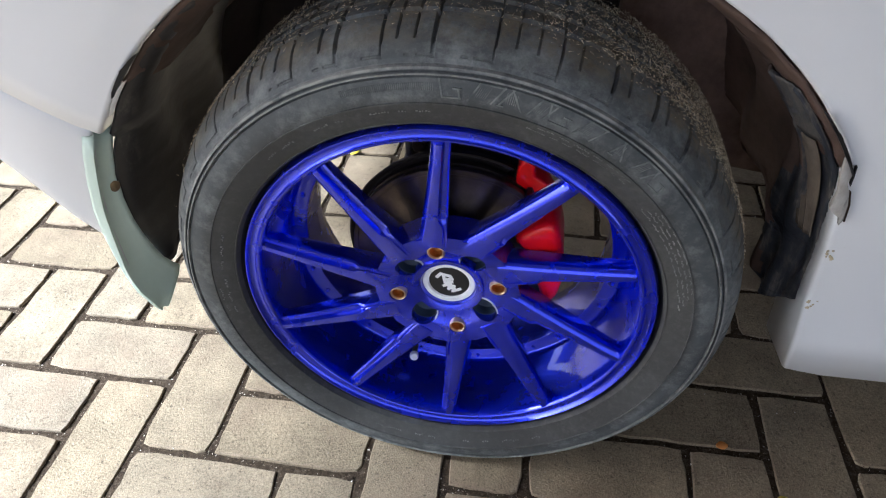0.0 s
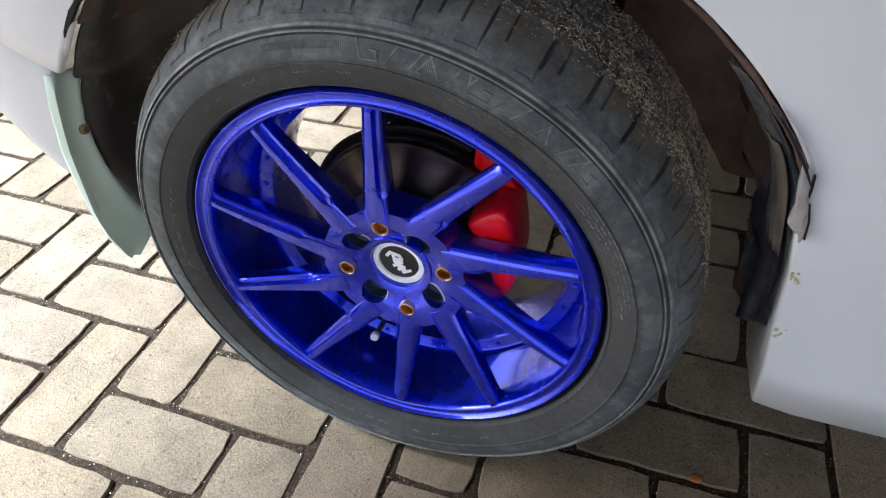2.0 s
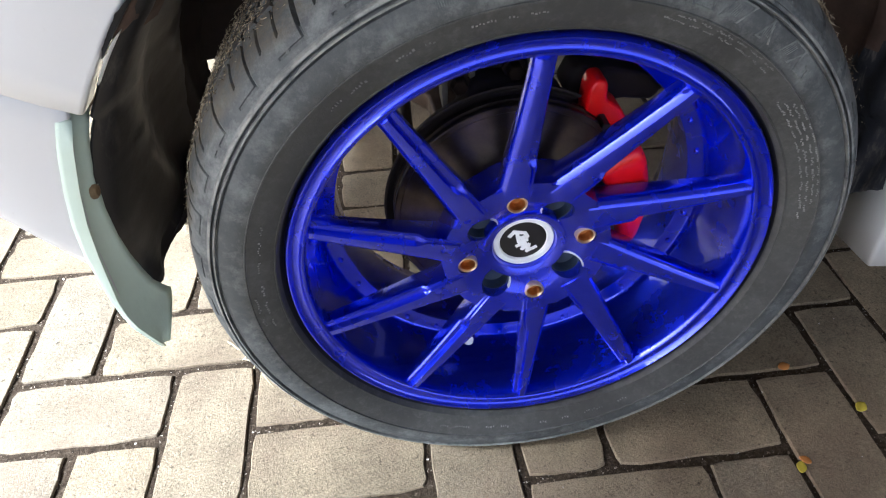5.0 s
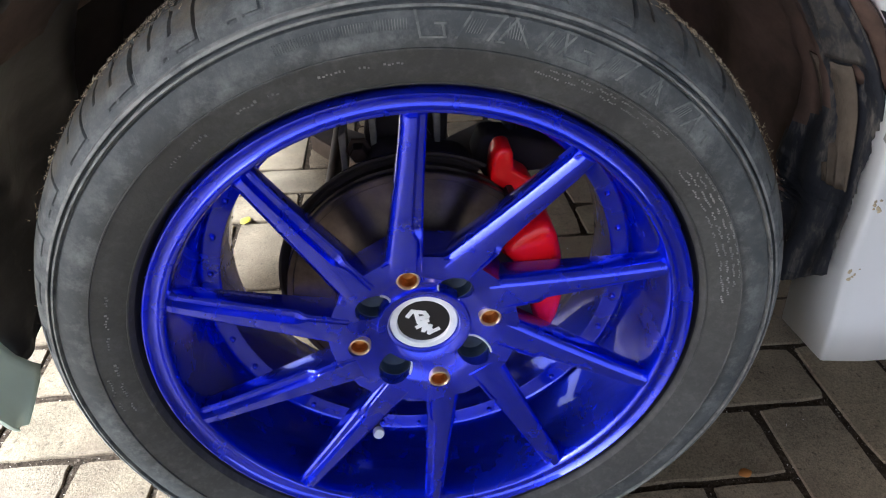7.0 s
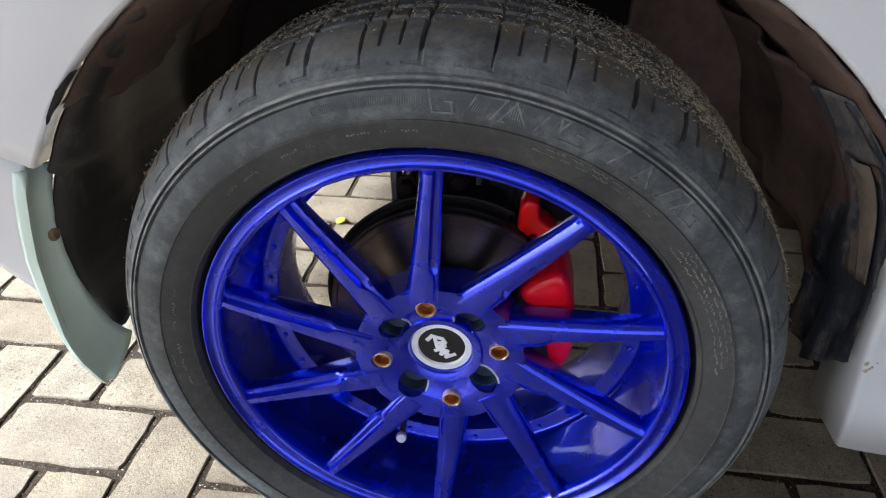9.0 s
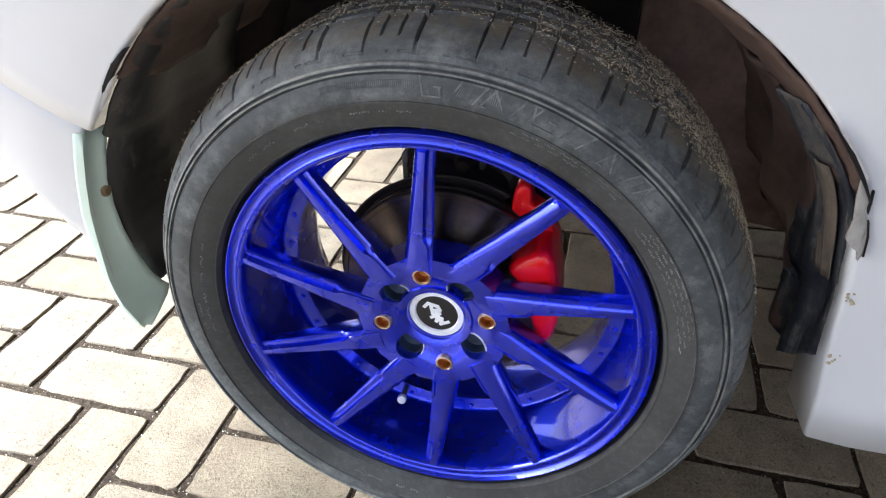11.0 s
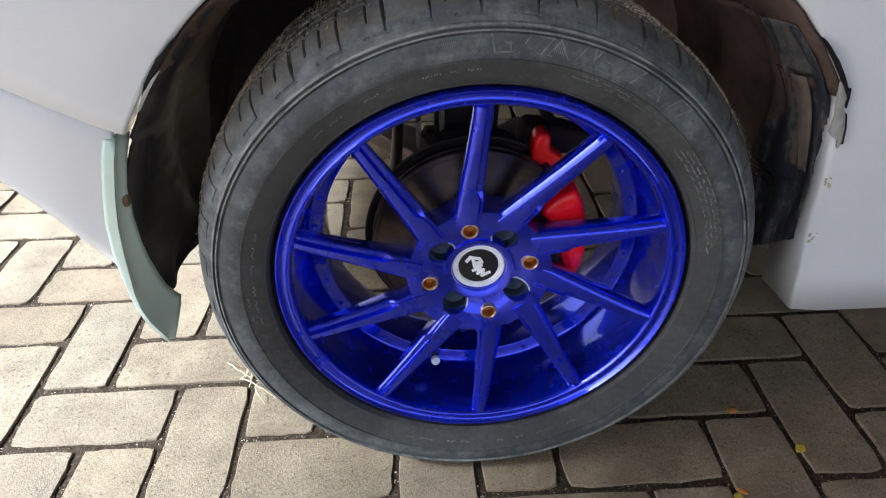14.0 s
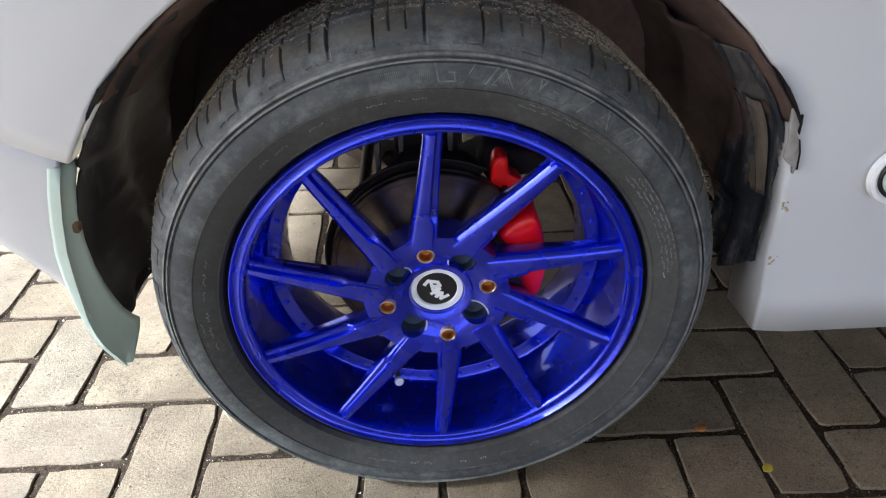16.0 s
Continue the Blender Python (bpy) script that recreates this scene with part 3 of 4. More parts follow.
# ---- suspension behind the wheel ----
part("hub_carrier", slab([(-0.060, 0.20), (0.050, 0.19), (0.066, 0.27), (0.044, 0.36), (-0.030, 0.37), (-0.066, 0.30)], 0.102, 0.145, 0.014, 3), DARK, car, "rusty brown steering knuckle", smooth=40)
part("knuckle_arm", slab([(0.046, 0.352), (0.055, 0.372), (0.086, 0.368), (0.120, 0.359), (0.136, 0.348), (0.128, 0.334), (0.098, 0.338), (0.060, 0.330)], 0.116, 0.150, 0.006, 3), DARK, car, "dark dirty steering knuckle arm", smooth=60)
part("strut_tube", tube([(-0.006, 0.165, 0.33), (-0.008, 0.190, 0.46), (-0.010, 0.225, 0.62)], 0.024, 20), BLACK_METAL, car, "black suspension strut", smooth=40)
part("strut_bracket", slab([(-0.036, 0.315), (0.026, 0.315), (0.030, 0.39), (0.016, 0.415), (-0.026, 0.412), (-0.038, 0.37)], 0.138, 0.152, 0.004), DARK, car, "dark strut bracket", smooth=40)
FLANGE = mat_plain("dusty_grey_steel", (0.15, 0.135, 0.105), 0.7, 0.3, 0.5)
for x, z0, z1, y in ((-0.054, 0.338, 0.378, 0.122), (-0.030, 0.352, 0.404, 0.126), (0.020, 0.352, 0.400, 0.128)):
    part("bracket_flange", slab([(x - 0.0022, z0), (x + 0.0022, z0 + 0.003), (x + 0.0030, z1), (x - 0.0030, z1 - 0.004)], y, y + 0.026, 0.0008), FLANGE, car, "dusty grey steel flange of the strut bracket", smooth=40)
for x, z in ((-0.042, 0.362), (0.004, 0.372)):
    part("bracket_bolt", place_bm(lathe([(0.0001, 0.112), (0.0062, 0.112), (0.0074, 0.1135), (0.0074, 0.122), (0.0105, 0.1222), (0.0105, 0.1250), (0.0001, 0.126)], 6), Matrix.Translation((x, 0, z))), BROWN_STEEL, car, "rusty strut bracket bolt", smooth=30)


def spring_bm():
    pts = []
    for i in range(121):
        a = 2 * math.pi * 4.0 * i / 120
        z = 0.455 + 0.17 * i / 120
        cy = 0.19 + (z - 0.46) * 0.22
        pts.append((-0.008 + 0.055 * math.cos(a), cy + 0.055 * math.sin(a), z))
    return tube(pts, 0.0065, 8)


part("coil_spring", spring_bm(), BLACK_METAL, car, "black coil spring", smooth=60)
part("spring_seat", place_bm(lathe([(0.02, 0.0), (0.066, 0.0), (0.070, 0.006), (0.070, 0.012), (0.02, 0.014)], 40), Matrix.Translation((-0.008, 0.188, 0.448)) @ Matrix.Rotation(radians(90), 4, "X")), BLACK_METAL, car)
part("drive_shaft", tube([(0.0, 0.12, 0.262), (0.0, 0.20, 0.265), (0.0, 0.80, 0.285)], [0.020, 0.014, 0.014], 16), BROWN_STEEL, car, "rusty drive shaft")
part("shaft_boot", place_bm(lathe([(0.014, 0.23)] + [(0.034 - 0.016 * i / 9 + (0.004 if i % 2 else 0), 0.145 + 0.0085 * i) for i in range(10)][::-1] + [(0.034, 0.14), (0.014, 0.14)], 28), Matrix.Translation((0, 0, 0.263))), BLACK_METAL, car, "black ribbed rubber boot")
part("control_arm", slab([(-0.020, 0.0), (0.020, 0.0), (0.060, 0.30), (0.16, 0.42), (0.13, 0.46), (0.02, 0.36), (-0.10, 0.46), (-0.14, 0.43), (-0.045, 0.30)], -0.014, 0.014, 0.005), BROWN_STEEL, car, "rusty lower control arm", smooth=40)
arm = bpy.data.objects["control_arm"]
arm.matrix_basis = Matrix.Translation((0, 0.14, 0.165)) @ Matrix.Rotation(radians(-90), 4, "X")
part("tie_rod", tube([(-0.085, 0.10, 0.235), (-0.087, 0.13, 0.237), (-0.08, 0.45, 0.25), (-0.08, 0.70, 0.255)], [0.012, 0.008, 0.008, 0.009], 12), BROWN_STEEL, car)
part("brake_hose", tube([(0.075, 0.105, 0.335), (0.080, 0.14, 0.37), (0.060, 0.18, 0.40), (0.045, 0.21, 0.46), (0.05, 0.25, 0.52)], 0.0055, 10), BLACK_METAL, car, "black rubber brake hose", smooth=60)

# ---- bodywork round the wheel ----
AX, AR = 0.009, 0.341              # wheel arch: centre along the car and radius
LIP_RIGHT = [(0.3340, 0.028, 0.191), (0.3295, 0.027, 0.24), (0.3225, 0.026, 0.285), (0.3135, 0.018, 0.350), (0.3030, 0.010, 0.40)]
LIP_LEFT = [(-0.300, 0.002, 0.4228), (-0.3155, 0.003, 0.37), (-0.3235, 0.004, 0.32), (-0.3255, 0.005, 0.262)]


def arch_lip():
    """The arch's edge from the sill behind the wheel, over the top, to the seam of the bumper."""
    pts = list(LIP_RIGHT)
    for i in range(41):
        a = radians(33 + (151.5 - 33) * i / 40)
        pts.append((AX + AR * math.cos(a), 0.008 - 0.006 * i / 40, CZ + AR * math.sin(a)))
    return pts


def panel_y(x, z, y_lip, d):
    """Bulge of the side: flat by the lip, then drawn in towards the nose and slightly towards the roof."""
    y = y_lip - 0.004 * smoothstep(0.0, 0.03, d)
    y += 1.15 * max(0.0, -0.34 - x) ** 2
    y += 0.30 * max(0.0, z - 0.56) ** 2
    return y


def outer_edge(x, z):
    """Where the panel ends, straight out from the arch's centre."""
    dx, dz = x - AX, z - CZ
    k = 1e9
    if dx > 1e-6:
        k = min(k, (1.45 - AX) / dx)
    if dx < -1e-6:
        k = min(k, (-0.86 - AX) / dx)
    if dz > 1e-6:
        k = min(k, (0.92 - CZ) / dz)
    return AX + dx * k, max(z if z < CZ else 0.0, CZ + dz * k) if z > CZ else z


def panel(lip, back):
    """A pressed panel: the returned edge (back: its depth at each point), the rounded lip, and the skin going out from it."""
    bm = bmesh.new()
    rows = []
    for (x, y, z), dep in zip(lip, back):
        ox, oz = outer_edge(x, z)
        n = Vector((x - AX, 0, max(0.0, z - CZ) + 1e-5)).normalized() if z > CZ else Vector((1 if x > 0 else -1, 0, 0))
        row = [(x - n.x * 0.001 - 0.004 * (dep > 0.04) * (1 if x > 0 else -1), y + dep, z - n.z * 0.001), (x - n.x * 0.001, y + 0.004, z - n.z * 0.001), (x - n.x * 0.0003, y + 0.0014, z - n.z * 0.0003), (x + n.x * 0.0016, y, z + n.z * 0.0016)]
        for t in (0.004, 0.012, 0.03, 0.06, 0.10, 0.16, 0.24, 0.34, 0.48, 0.66, 0.84, 1.0):
            px, pz = x + (ox - x) * t, z + (oz - z) * t
            row.append((px, panel_y(px, pz, y, math.hypot(px - x, pz - z)), pz))
        rows.append(row)
    grid(bm, rows)
    return bm


def thick(ob, metres):
    k = ob.modifiers.new("thickness", "SOLIDIFY")
    k.thickness, k.offset = metres, -1.0
    return ob


lip = arch_lip()
back = [0.056, 0.056] + [0.022] * (len(lip) - 2)
thick(part("fender", panel(lip, back), WHITE, car, "white painted front fender and side panel", smooth=40), 0.0012)


def bumper_bm():
    """The bumper's side: below the seam, its lower edge rising towards the nose and curving in."""
    bm = bmesh.new()
    rows = []
    n = 14
    for i in range(-1, n + 1):
        t = i / n
        tuck = 0.005 if i < 0 else 0.0              # the top edge runs on behind the fender
        z = 0.4215 - (0.4215 - 0.262) * t
        x, y = np.interp(z, [p[2] for p in LIP_LEFT[::-1]], [p[0] for p in LIP_LEFT[::-1]]), np.interp(z, [p[2] for p in LIP_LEFT[::-1]], [p[1] for p in LIP_LEFT[::-1]])
        row = [(x + 0.0015, y + 0.004 + tuck, z), (x + 0.0004, y + 0.0012 + tuck, z), (x - 0.0012, y + tuck, z)]
        for k in range(1, 19):
            px = x - 0.56 * (k / 18) ** 1.4
            top, low = 0.4245 + (x - px) * (0.4228 - CZ) / (0.300 + AX), 0.262 + 0.085 * smoothstep(0.0, 0.35, k / 18) + 0.14 * (k / 18)
            pz = top - (top - low) * t
            row.append((px, panel_y(px, 0.4, y, x - px) + tuck + 0.0012 * smoothstep(0.05, 0.0, t) + 0.02 * smoothstep(0.75, 1.0, t), pz))
        rows.append(row)
    grid(bm, rows)
    return bm


thick(part("bumper", bumper_bm(), WHITE, car, "white painted bumper side", smooth=40), 0.002)


def flange_bm():
    """The bumper's pale inner edge beside the wheel, with a widened foot."""
    bm = bmesh.new()
    rows = []
    for z, x0, y0, x1, y1 in ((0.4205, -0.2995, 0.0035, -0.2965, 0.0300), (0.400, -0.3065, 0.0035, -0.3040, 0.0290), (0.370, -0.3145, 0.004, -0.3110, 0.0280), (0.340, -0.3205, 0.004, -0.3150, 0.0290),
                              (0.310, -0.3240, 0.005, -0.3170, 0.0330), (0.285, -0.3255, 0.005, -0.3175, 0.0390), (0.262, -0.3265, 0.005, -0.3160, 0.0450), (0.245, -0.3255, 0.006, -0.3140, 0.0500),
                              (0.230, -0.3215, 0.006, -0.3105, 0.0580), (0.2215, -0.3180, 0.007, -0.3090, 0.0640), (0.2140, -0.3148, 0.008, -0.3085, 0.0560), (0.2060, -0.3115, 0.009, -0.3080, 0.0380), (0.1990, -0.3095, 0.012, -0.3080, 0.0210)):
        wrap = 0.0065 * smoothstep(0.24, 0.33, z)
        row = [(x0 - wrap - 0.001, y0 - 0.0030, z), (x0 - 0.5 * wrap - 0.001, y0 - 0.0032, z)]
        for k in range(7):
            t = k / 6
            row.append((x0 + (x1 - x0) * t - 0.003 * math.sin(math.pi * t) + 0.0028 * (1 - t) ** 3, y0 + (y1 - y0) * t - 0.0030 * (1 - t) ** 4, z - 0.006 * t))
        rows.append(row)
    grid(bm, rows)
    return bm


thick(part("bumper_flange", flange_bm(), MINT, car, "pale green inner edge of the bumper with grit spots", smooth=50), 0.003)
part("flange_screw", place_bm(lathe([(0.0001, -0.003), (0.004, -0.0028), (0.0058, -0.001), (0.006, 0.001), (0.0001, 0.001)], 14), Matrix.Translation((-0.3150, 0.0245, 0.352)) @ Matrix.Rotation(radians(90), 4, "Z")), mat_plain("rusty_screw_metal", (0.24, 0.165, 0.085), 0.7, 0.2, 0.5), car, "rusty screw head")


def liner_bm(a0, a1, y0, ins, ys, low, rough, seed):
    """A stretch of the arch liner between two angles; ys: how deep it goes; low: the height under which its deep part ends."""
    rng = random.Random(seed)
    bm = bmesh.new()
    rows = []
    n = 60
    for i in range(n + 1):
        a = radians(a0 + (a1 - a0) * i / n)
        row = []
        for k, y in enumerate(ys):
            r = AR - ins(k) + rng.uniform(-rough, rough)
            x, z = AX + r * math.cos(a), CZ + r * math.sin(a)
            row.append((x, y0 + y + rng.uniform(-rough, rough), max(z, low(y))))
        rows.append(row)
    grid(bm, rows)
    return bm


ARCH = mat_dark("dirty_brown_plastic", (0.082, 0.053, 0.040), 0.8)
depth = [0.0, 0.012, 0.03, 0.05, 0.075, 0.10, 0.14, 0.19, 0.25, 0.32, 0.40]
thick(part("arch_liner", liner_bm(31, 142, 0.012, lambda k: 0.0018 + 0.0122 * smoothstep(0, 3, k), depth, lambda y: -9, 0.0012, 1), ARCH, car, "dark brown dirty wheel arch roof", smooth=60), 0.003)


def side_liner_bm(left, seed):
    """The muddy liner ahead of or behind the wheel: follows the lip, then hangs down to a rounded lower corner."""
    rng = random.Random(seed)
    bm = bmesh.new()
    rows = []
    n = 48
    for i in range(n + 1):
        t = i / n
        if left:
            z = 0.222 + (0.565 - 0.222) * t
            reach = 0.07 + 0.22 * smoothstep(0.0, 0.10, t)
        else:
            z = 0.236 + (0.490 - 0.236) * t
            reach = 0.045 + 0.24 * smoothstep(0.30, 0.46, t) + 0.025 * smoothstep(0.0, 0.05, t)
        h = max(0.0, z - CZ)
        lipx = math.sqrt(max(0.0, (AR - 0.005) ** 2 - h ** 2))
        side = -lipx - 0.003 if left else lipx * (0.944 + 0.050 * smoothstep(0.34, 0.44, z))
        start = (0.028 + 0.026 * smoothstep(0.32, 0.22, z)) if left else 0.022 + 0.012 * smoothstep(0.40, 0.34, z) + 0.012 * smoothstep(0.31, 0.25, z)
        if left and z > 0.41:
            start = 0.017
        row = []
        for k in range(15 if left else 29):
            u = k / 14 if left else k / 28 * (0.5 + 0.5 * k / 28)
            y = start + reach * u
            u = u if left else (y - start) / 0.31       # the rear one keeps one surface where it ends early
            dent = 0.007 * math.sin(9 * y * 6 + 3 * z * 9) * smoothstep(0.05, 0.3, u)
            if not left and u < 0.3:
                dent += 0.0035 * math.sin(u * 62.0 + 2.0 * z)
            inx = 0.012 * smoothstep(0.0, 0.10, u) + 0.02 * u + dent + rng.uniform(-0.0008, 0.0008)
            lift = 0.02 * u if left else min(0.04, max(0.0, 0.0365 - 0.93 * (y - 0.044))) * (1 - t) ** 2      # the rear one's lower edge falls inwards
            row.append((AX + side + (inx if left else -inx), y, z + lift))
        rows.append(row)
    grid(bm, rows)
    for n, f in enumerate(bm.faces):
        c = f.calc_center_median()
        f.material_index = 1 if (n % 14 >= 9 if left else c.y > 0.105 - 0.050 * smoothstep(0.36, 0.42, c.z)) else 0
    return bm


MUDDY = mat_mud("mud_streaked_black_plastic", 0.52, (0.22, 0.20, 0.17), (0.09, 0.078, 0.064))
TORN = mat_mud("scraped_grey_trim", 0.36, (0.46, 0.44, 0.40), (0.22, 0.20, 0.175))
thick(part("front_liner", side_liner_bm(True, 3), [LINER, DARK], car, "black plastic arch liner streaked with dried mud", smooth=60), 0.003)
thick(part("rear_liner", side_liner_bm(False, 4), [MUDDY, ARCH], car, "grey muddy plastic arch liner", smooth=60), 0.003)


def rear_patch(z0, z1, y0, y1, proud, taper):
    """A plate lying on the rear liner between two heights and two depths."""
    bm = bmesh.new()
    rows = []
    for i in range(13):
        t = i / 12
        z = z0 + (z1 - z0) * t
        edge = y1 - taper * (1 - t)
        row = []
        for k in range(7):
            y = y0 + (edge - y0) * k / 6
            lipx = math.sqrt((AR - 0.005) ** 2 - max(0.0, z - CZ) ** 2) * (0.958 + 0.036 * smoothstep(0.34, 0.44, z))
            u = (y - 0.022) / 0.31
            row.append((AX + lipx - 0.012 * smoothstep(0.0, 0.10, u) - 0.02 * u - 0.0035 - proud + 0.0012 * math.sin(31 * z + 3 * k), y, z))
        rows.append(row)
    grid(bm, rows)
    return bm


PLATE = mat_mud("dusty_grey_plastic", 0.36, (0.125, 0.115, 0.100), (0.06, 0.055, 0.048))
TAN = mat_mud("dusty_tan_plastic", 0.26, (0.17, 0.135, 0.095), (0.09, 0.072, 0.052))
thick(part("liner_plate", rear_patch(0.446, 0.492, 0.0215, 0.046, 0.0004, -0.012), PLATE, car, "dusty grey plastic plate in the arch", smooth=50), 0.0010)
thick(part("liner_strip", rear_patch(0.350, 0.443, 0.038, 0.072, 0.0004, 0.014), TAN, car, "dusty tan plastic strip in the arch", smooth=50), 0.0010)


def crack_bm(a0, a1, inset, width, seed):
    """A ragged strip along the arch edge, where the sealant has come off."""
    rng = random.Random(seed)
    bm = bmesh.new()
    rows = []
    for i in range(25):
        a = radians(a0 + (a1 - a0) * i / 24)
        w = width * math.sin(math.pi * (i + 0.5) / 25) ** 0.6 * (0.8 + 0.3 * noise.noise((i * 0.45, seed, 0.0)))
        rows.append([(AX + r * math.cos(a), y, CZ + r * math.sin(a)) for r, y in ((AR - inset, 0.0015), (AR - inset + w, -0.0004), (AR - inset + w, 0.003), (AR - inset, 0.006))])
    grid(bm, rows, closed_v=True)
    return bm


part("edge_crack", crack_bm(135.5, 144.0, 0.0030, 0.0040, 5), BLACK_METAL, car, "dark crack along the arch edge", smooth=50)
part("peeled_edge", crack_bm(140.5, 147.0, 0.0055, 0.0024, 9), CAP_WHITE, car, "pale peeled paint at the arch edge", smooth=50)


# ---- damage and trim on the panel behind the wheel ----
def moved(dx, outline, y0, y1, bevel):
    return slab([(x + dx, z) for x, z in outline], y0, y1, bevel)


part("torn_trim", moved(-0.0095, [(0.2985, 0.4500), (0.3030, 0.4440), (0.3075, 0.4360), (0.3072, 0.4290), (0.3110, 0.4220), (0.3145, 0.4100), (0.3165, 0.3960), (0.3150, 0.3900), (0.3128, 0.3975), (0.3075, 0.4010), (0.3030, 0.4060), (0.3036, 0.4200), (0.3000, 0.4360)], 0.0036, 0.0080, 0.0006), TORN, car, "torn grey trim plate hanging at the arch edge", smooth=30)
part("trim_clip", moved(-0.0095, [(0.3066, 0.4440), (0.3078, 0.4450), (0.3090, 0.4360), (0.3096, 0.4270), (0.3084, 0.4290), (0.3074, 0.4360)], 0.0024, 0.0060, 0.0006), BLACK_METAL, car, "black broken clip", smooth=30)
part("trim_edge", moved(-0.0095, [(0.3108, 0.4228), (0.3120, 0.4226), (0.3158, 0.4105), (0.3178, 0.3950), (0.3166, 0.3945), (0.3146, 0.4100)], 0.0030, 0.0056, 0.0004), BROWN_STEEL, car, "dark sliver along the torn trim", smooth=30)
# a second dark crack strip, on the arch's rear edge
part("edge_rubber", crack_bm(31.5, 42.0, 0.0030, 0.0030, 12), BLACK_METAL, car, "dark crack along the rear arch edge", smooth=50)


def glue_bm(x, y, z, size, seed):
    rng = random.Random(seed)
    bm = bmesh.new()
    for _ in range(7):
        px, pz, s = x + rng.uniform(-1, 1) * size, z + rng.uniform(-1.4, 1.4) * size, size * rng.uniform(0.25, 0.6)
        ring = [bm.verts.new((px + s * math.cos(k * 1.047) * rng.uniform(0.6, 1.2), y, pz + s * math.sin(k * 1.047) * rng.uniform(0.6, 1.2))) for k in range(6)]
        tip = bm.verts.new((px, y - 0.0012, pz))
        for k in range(6):
            bm.faces.new((ring[k], ring[(k + 1) % 6], tip))
    return bm


part("old_glue", glue_bm(0.3170, 0.0172, 0.350, 0.0034, 1), STRAW, car, "yellowed glue remains", smooth=60)
part("old_glue", glue_bm(0.3268, 0.0252, 0.284, 0.0042, 2), STRAW, car, "yellowed glue remains", smooth=60)
side_lamp = empty("side_lamp", car)
side_lamp.location = (0.412, 0.007, 0.385)


def oval(profile, sx, sz, segs=48):
    bm = lathe(profile, segs)
    return place_bm(bm, Matrix.Diagonal((sx, 1, sz, 1)))


part("gasket", oval([(0.0215, 0.002), (0.0215, -0.004), (0.0225, -0.0052), (0.0238, -0.0052), (0.0248, -0.004), (0.0248, 0.002)], 1.15, 1.0), CAP_BLACK, side_lamp, "black rubber gasket", smooth=40)
part("lens", oval([(0.0001, -0.0085), (0.012, -0.0080), (0.019, -0.0062), (0.0215, -0.0035), (0.0215, 0.002), (0.0001, 0.002)], 1.15, 1.0), MINT, side_lamp, "pale grey lamp lens", smooth=60)
part("surround", oval([(0.0248, 0.002), (0.0248, -0.003), (0.0270, -0.0042), (0.0300, -0.0030), (0.0310, 0.002)], 1.15, 1.0), CAP_WHITE, side_lamp, "pale plastic surround", smooth=40)

# inner structure, sills and floor of the car, closing it behind and above
part("inner_wing", slab([(-0.80, 0.42), (-0.40, 0.36), (-0.345, 0.305), (-0.22, 0.315), (-0.16, 0.40), (0.05, 0.40), (0.10, 0.33), (0.148, 0.327), (0.148, 0.90), (-0.80, 0.90)], 0.31, 0.34, 0.004), DARK, car, "dark inner wing panel")
# mud brown made lighter here, since little light reaches this panel
part("inner_wing_rear", slab([(0.15, 0.327), (0.24, 0.315), (0.29, 0.245), (0.36, 0.235), (1.40, 0.24), (1.40, 0.90), (0.15, 0.90)], 0.30, 0.33, 0.004), mat_dark("lightened_brown_mud", (0.19, 0.125, 0.090), 0.8), car, "dirty brown inner wing panel, colour lightened for weak light")
part("sill_underside", slab([(0.335, 0.192), (1.44, 0.192), (1.44, 0.26), (0.329, 0.243)], 0.034, 0.082, 0.002), WHITE, car, "white sill edge", smooth=40)
part("floor_pan", slab([(0.40, 0.245), (1.44, 0.245), (1.44, 0.275), (0.40, 0.275)], 0.084, 1.55, 0.003), DARK, car, "dark underside of the floor")
part("front_subframe", slab([(-0.24, 0.36), (0.34, 0.33), (0.34, 0.39), (-0.24, 0.42)], 0.50, 1.20, 0.006), DARK, car)
part("bonnet", slab([(-0.84, 0.80), (-0.60, 0.90), (1.44, 0.95), (1.44, 0.975), (-0.60, 0.925), (-0.86, 0.82)], 0.06, 1.60, 0.004), WHITE, car, "white bonnet")
part("front_bumper_bar", slab([(-0.90, 0.56), (-0.84, 0.56), (-0.82, 0.84), (-0.88, 0.82)], 0.34, 1.30, 0.004), WHITE, car, "white bumper front")
part("far_fender", slab([(-0.80, 0.36), (-0.36, 0.30), (-0.30, 0.48), (-0.15, 0.59), (0.15, 0.59), (0.30, 0.48), (0.36, 0.22), (1.44, 0.20), (1.44, 0.92), (-0.80, 0.88)], 1.60, 1.615, 0.002), WHITE, car, "white fender of the far side")
far_tyre = part("far_tyre", lathe([(0.17, 0.0), (0.20, -0.010), (0.24, -0.012), (0.262, 0.0), (0.268, 0.03), (0.268, 0.13), (0.262, 0.156), (0.24, 0.168), (0.20, 0.166), (0.17, 0.15), (0.17, 0.09), (0.05, 0.08), (0.05, 0.06), (0.17, 0.06)], 72), RUBBER, car, "black tyre on the far side", smooth=40)
far_tyre.location = (0, 1.43, 0.267)

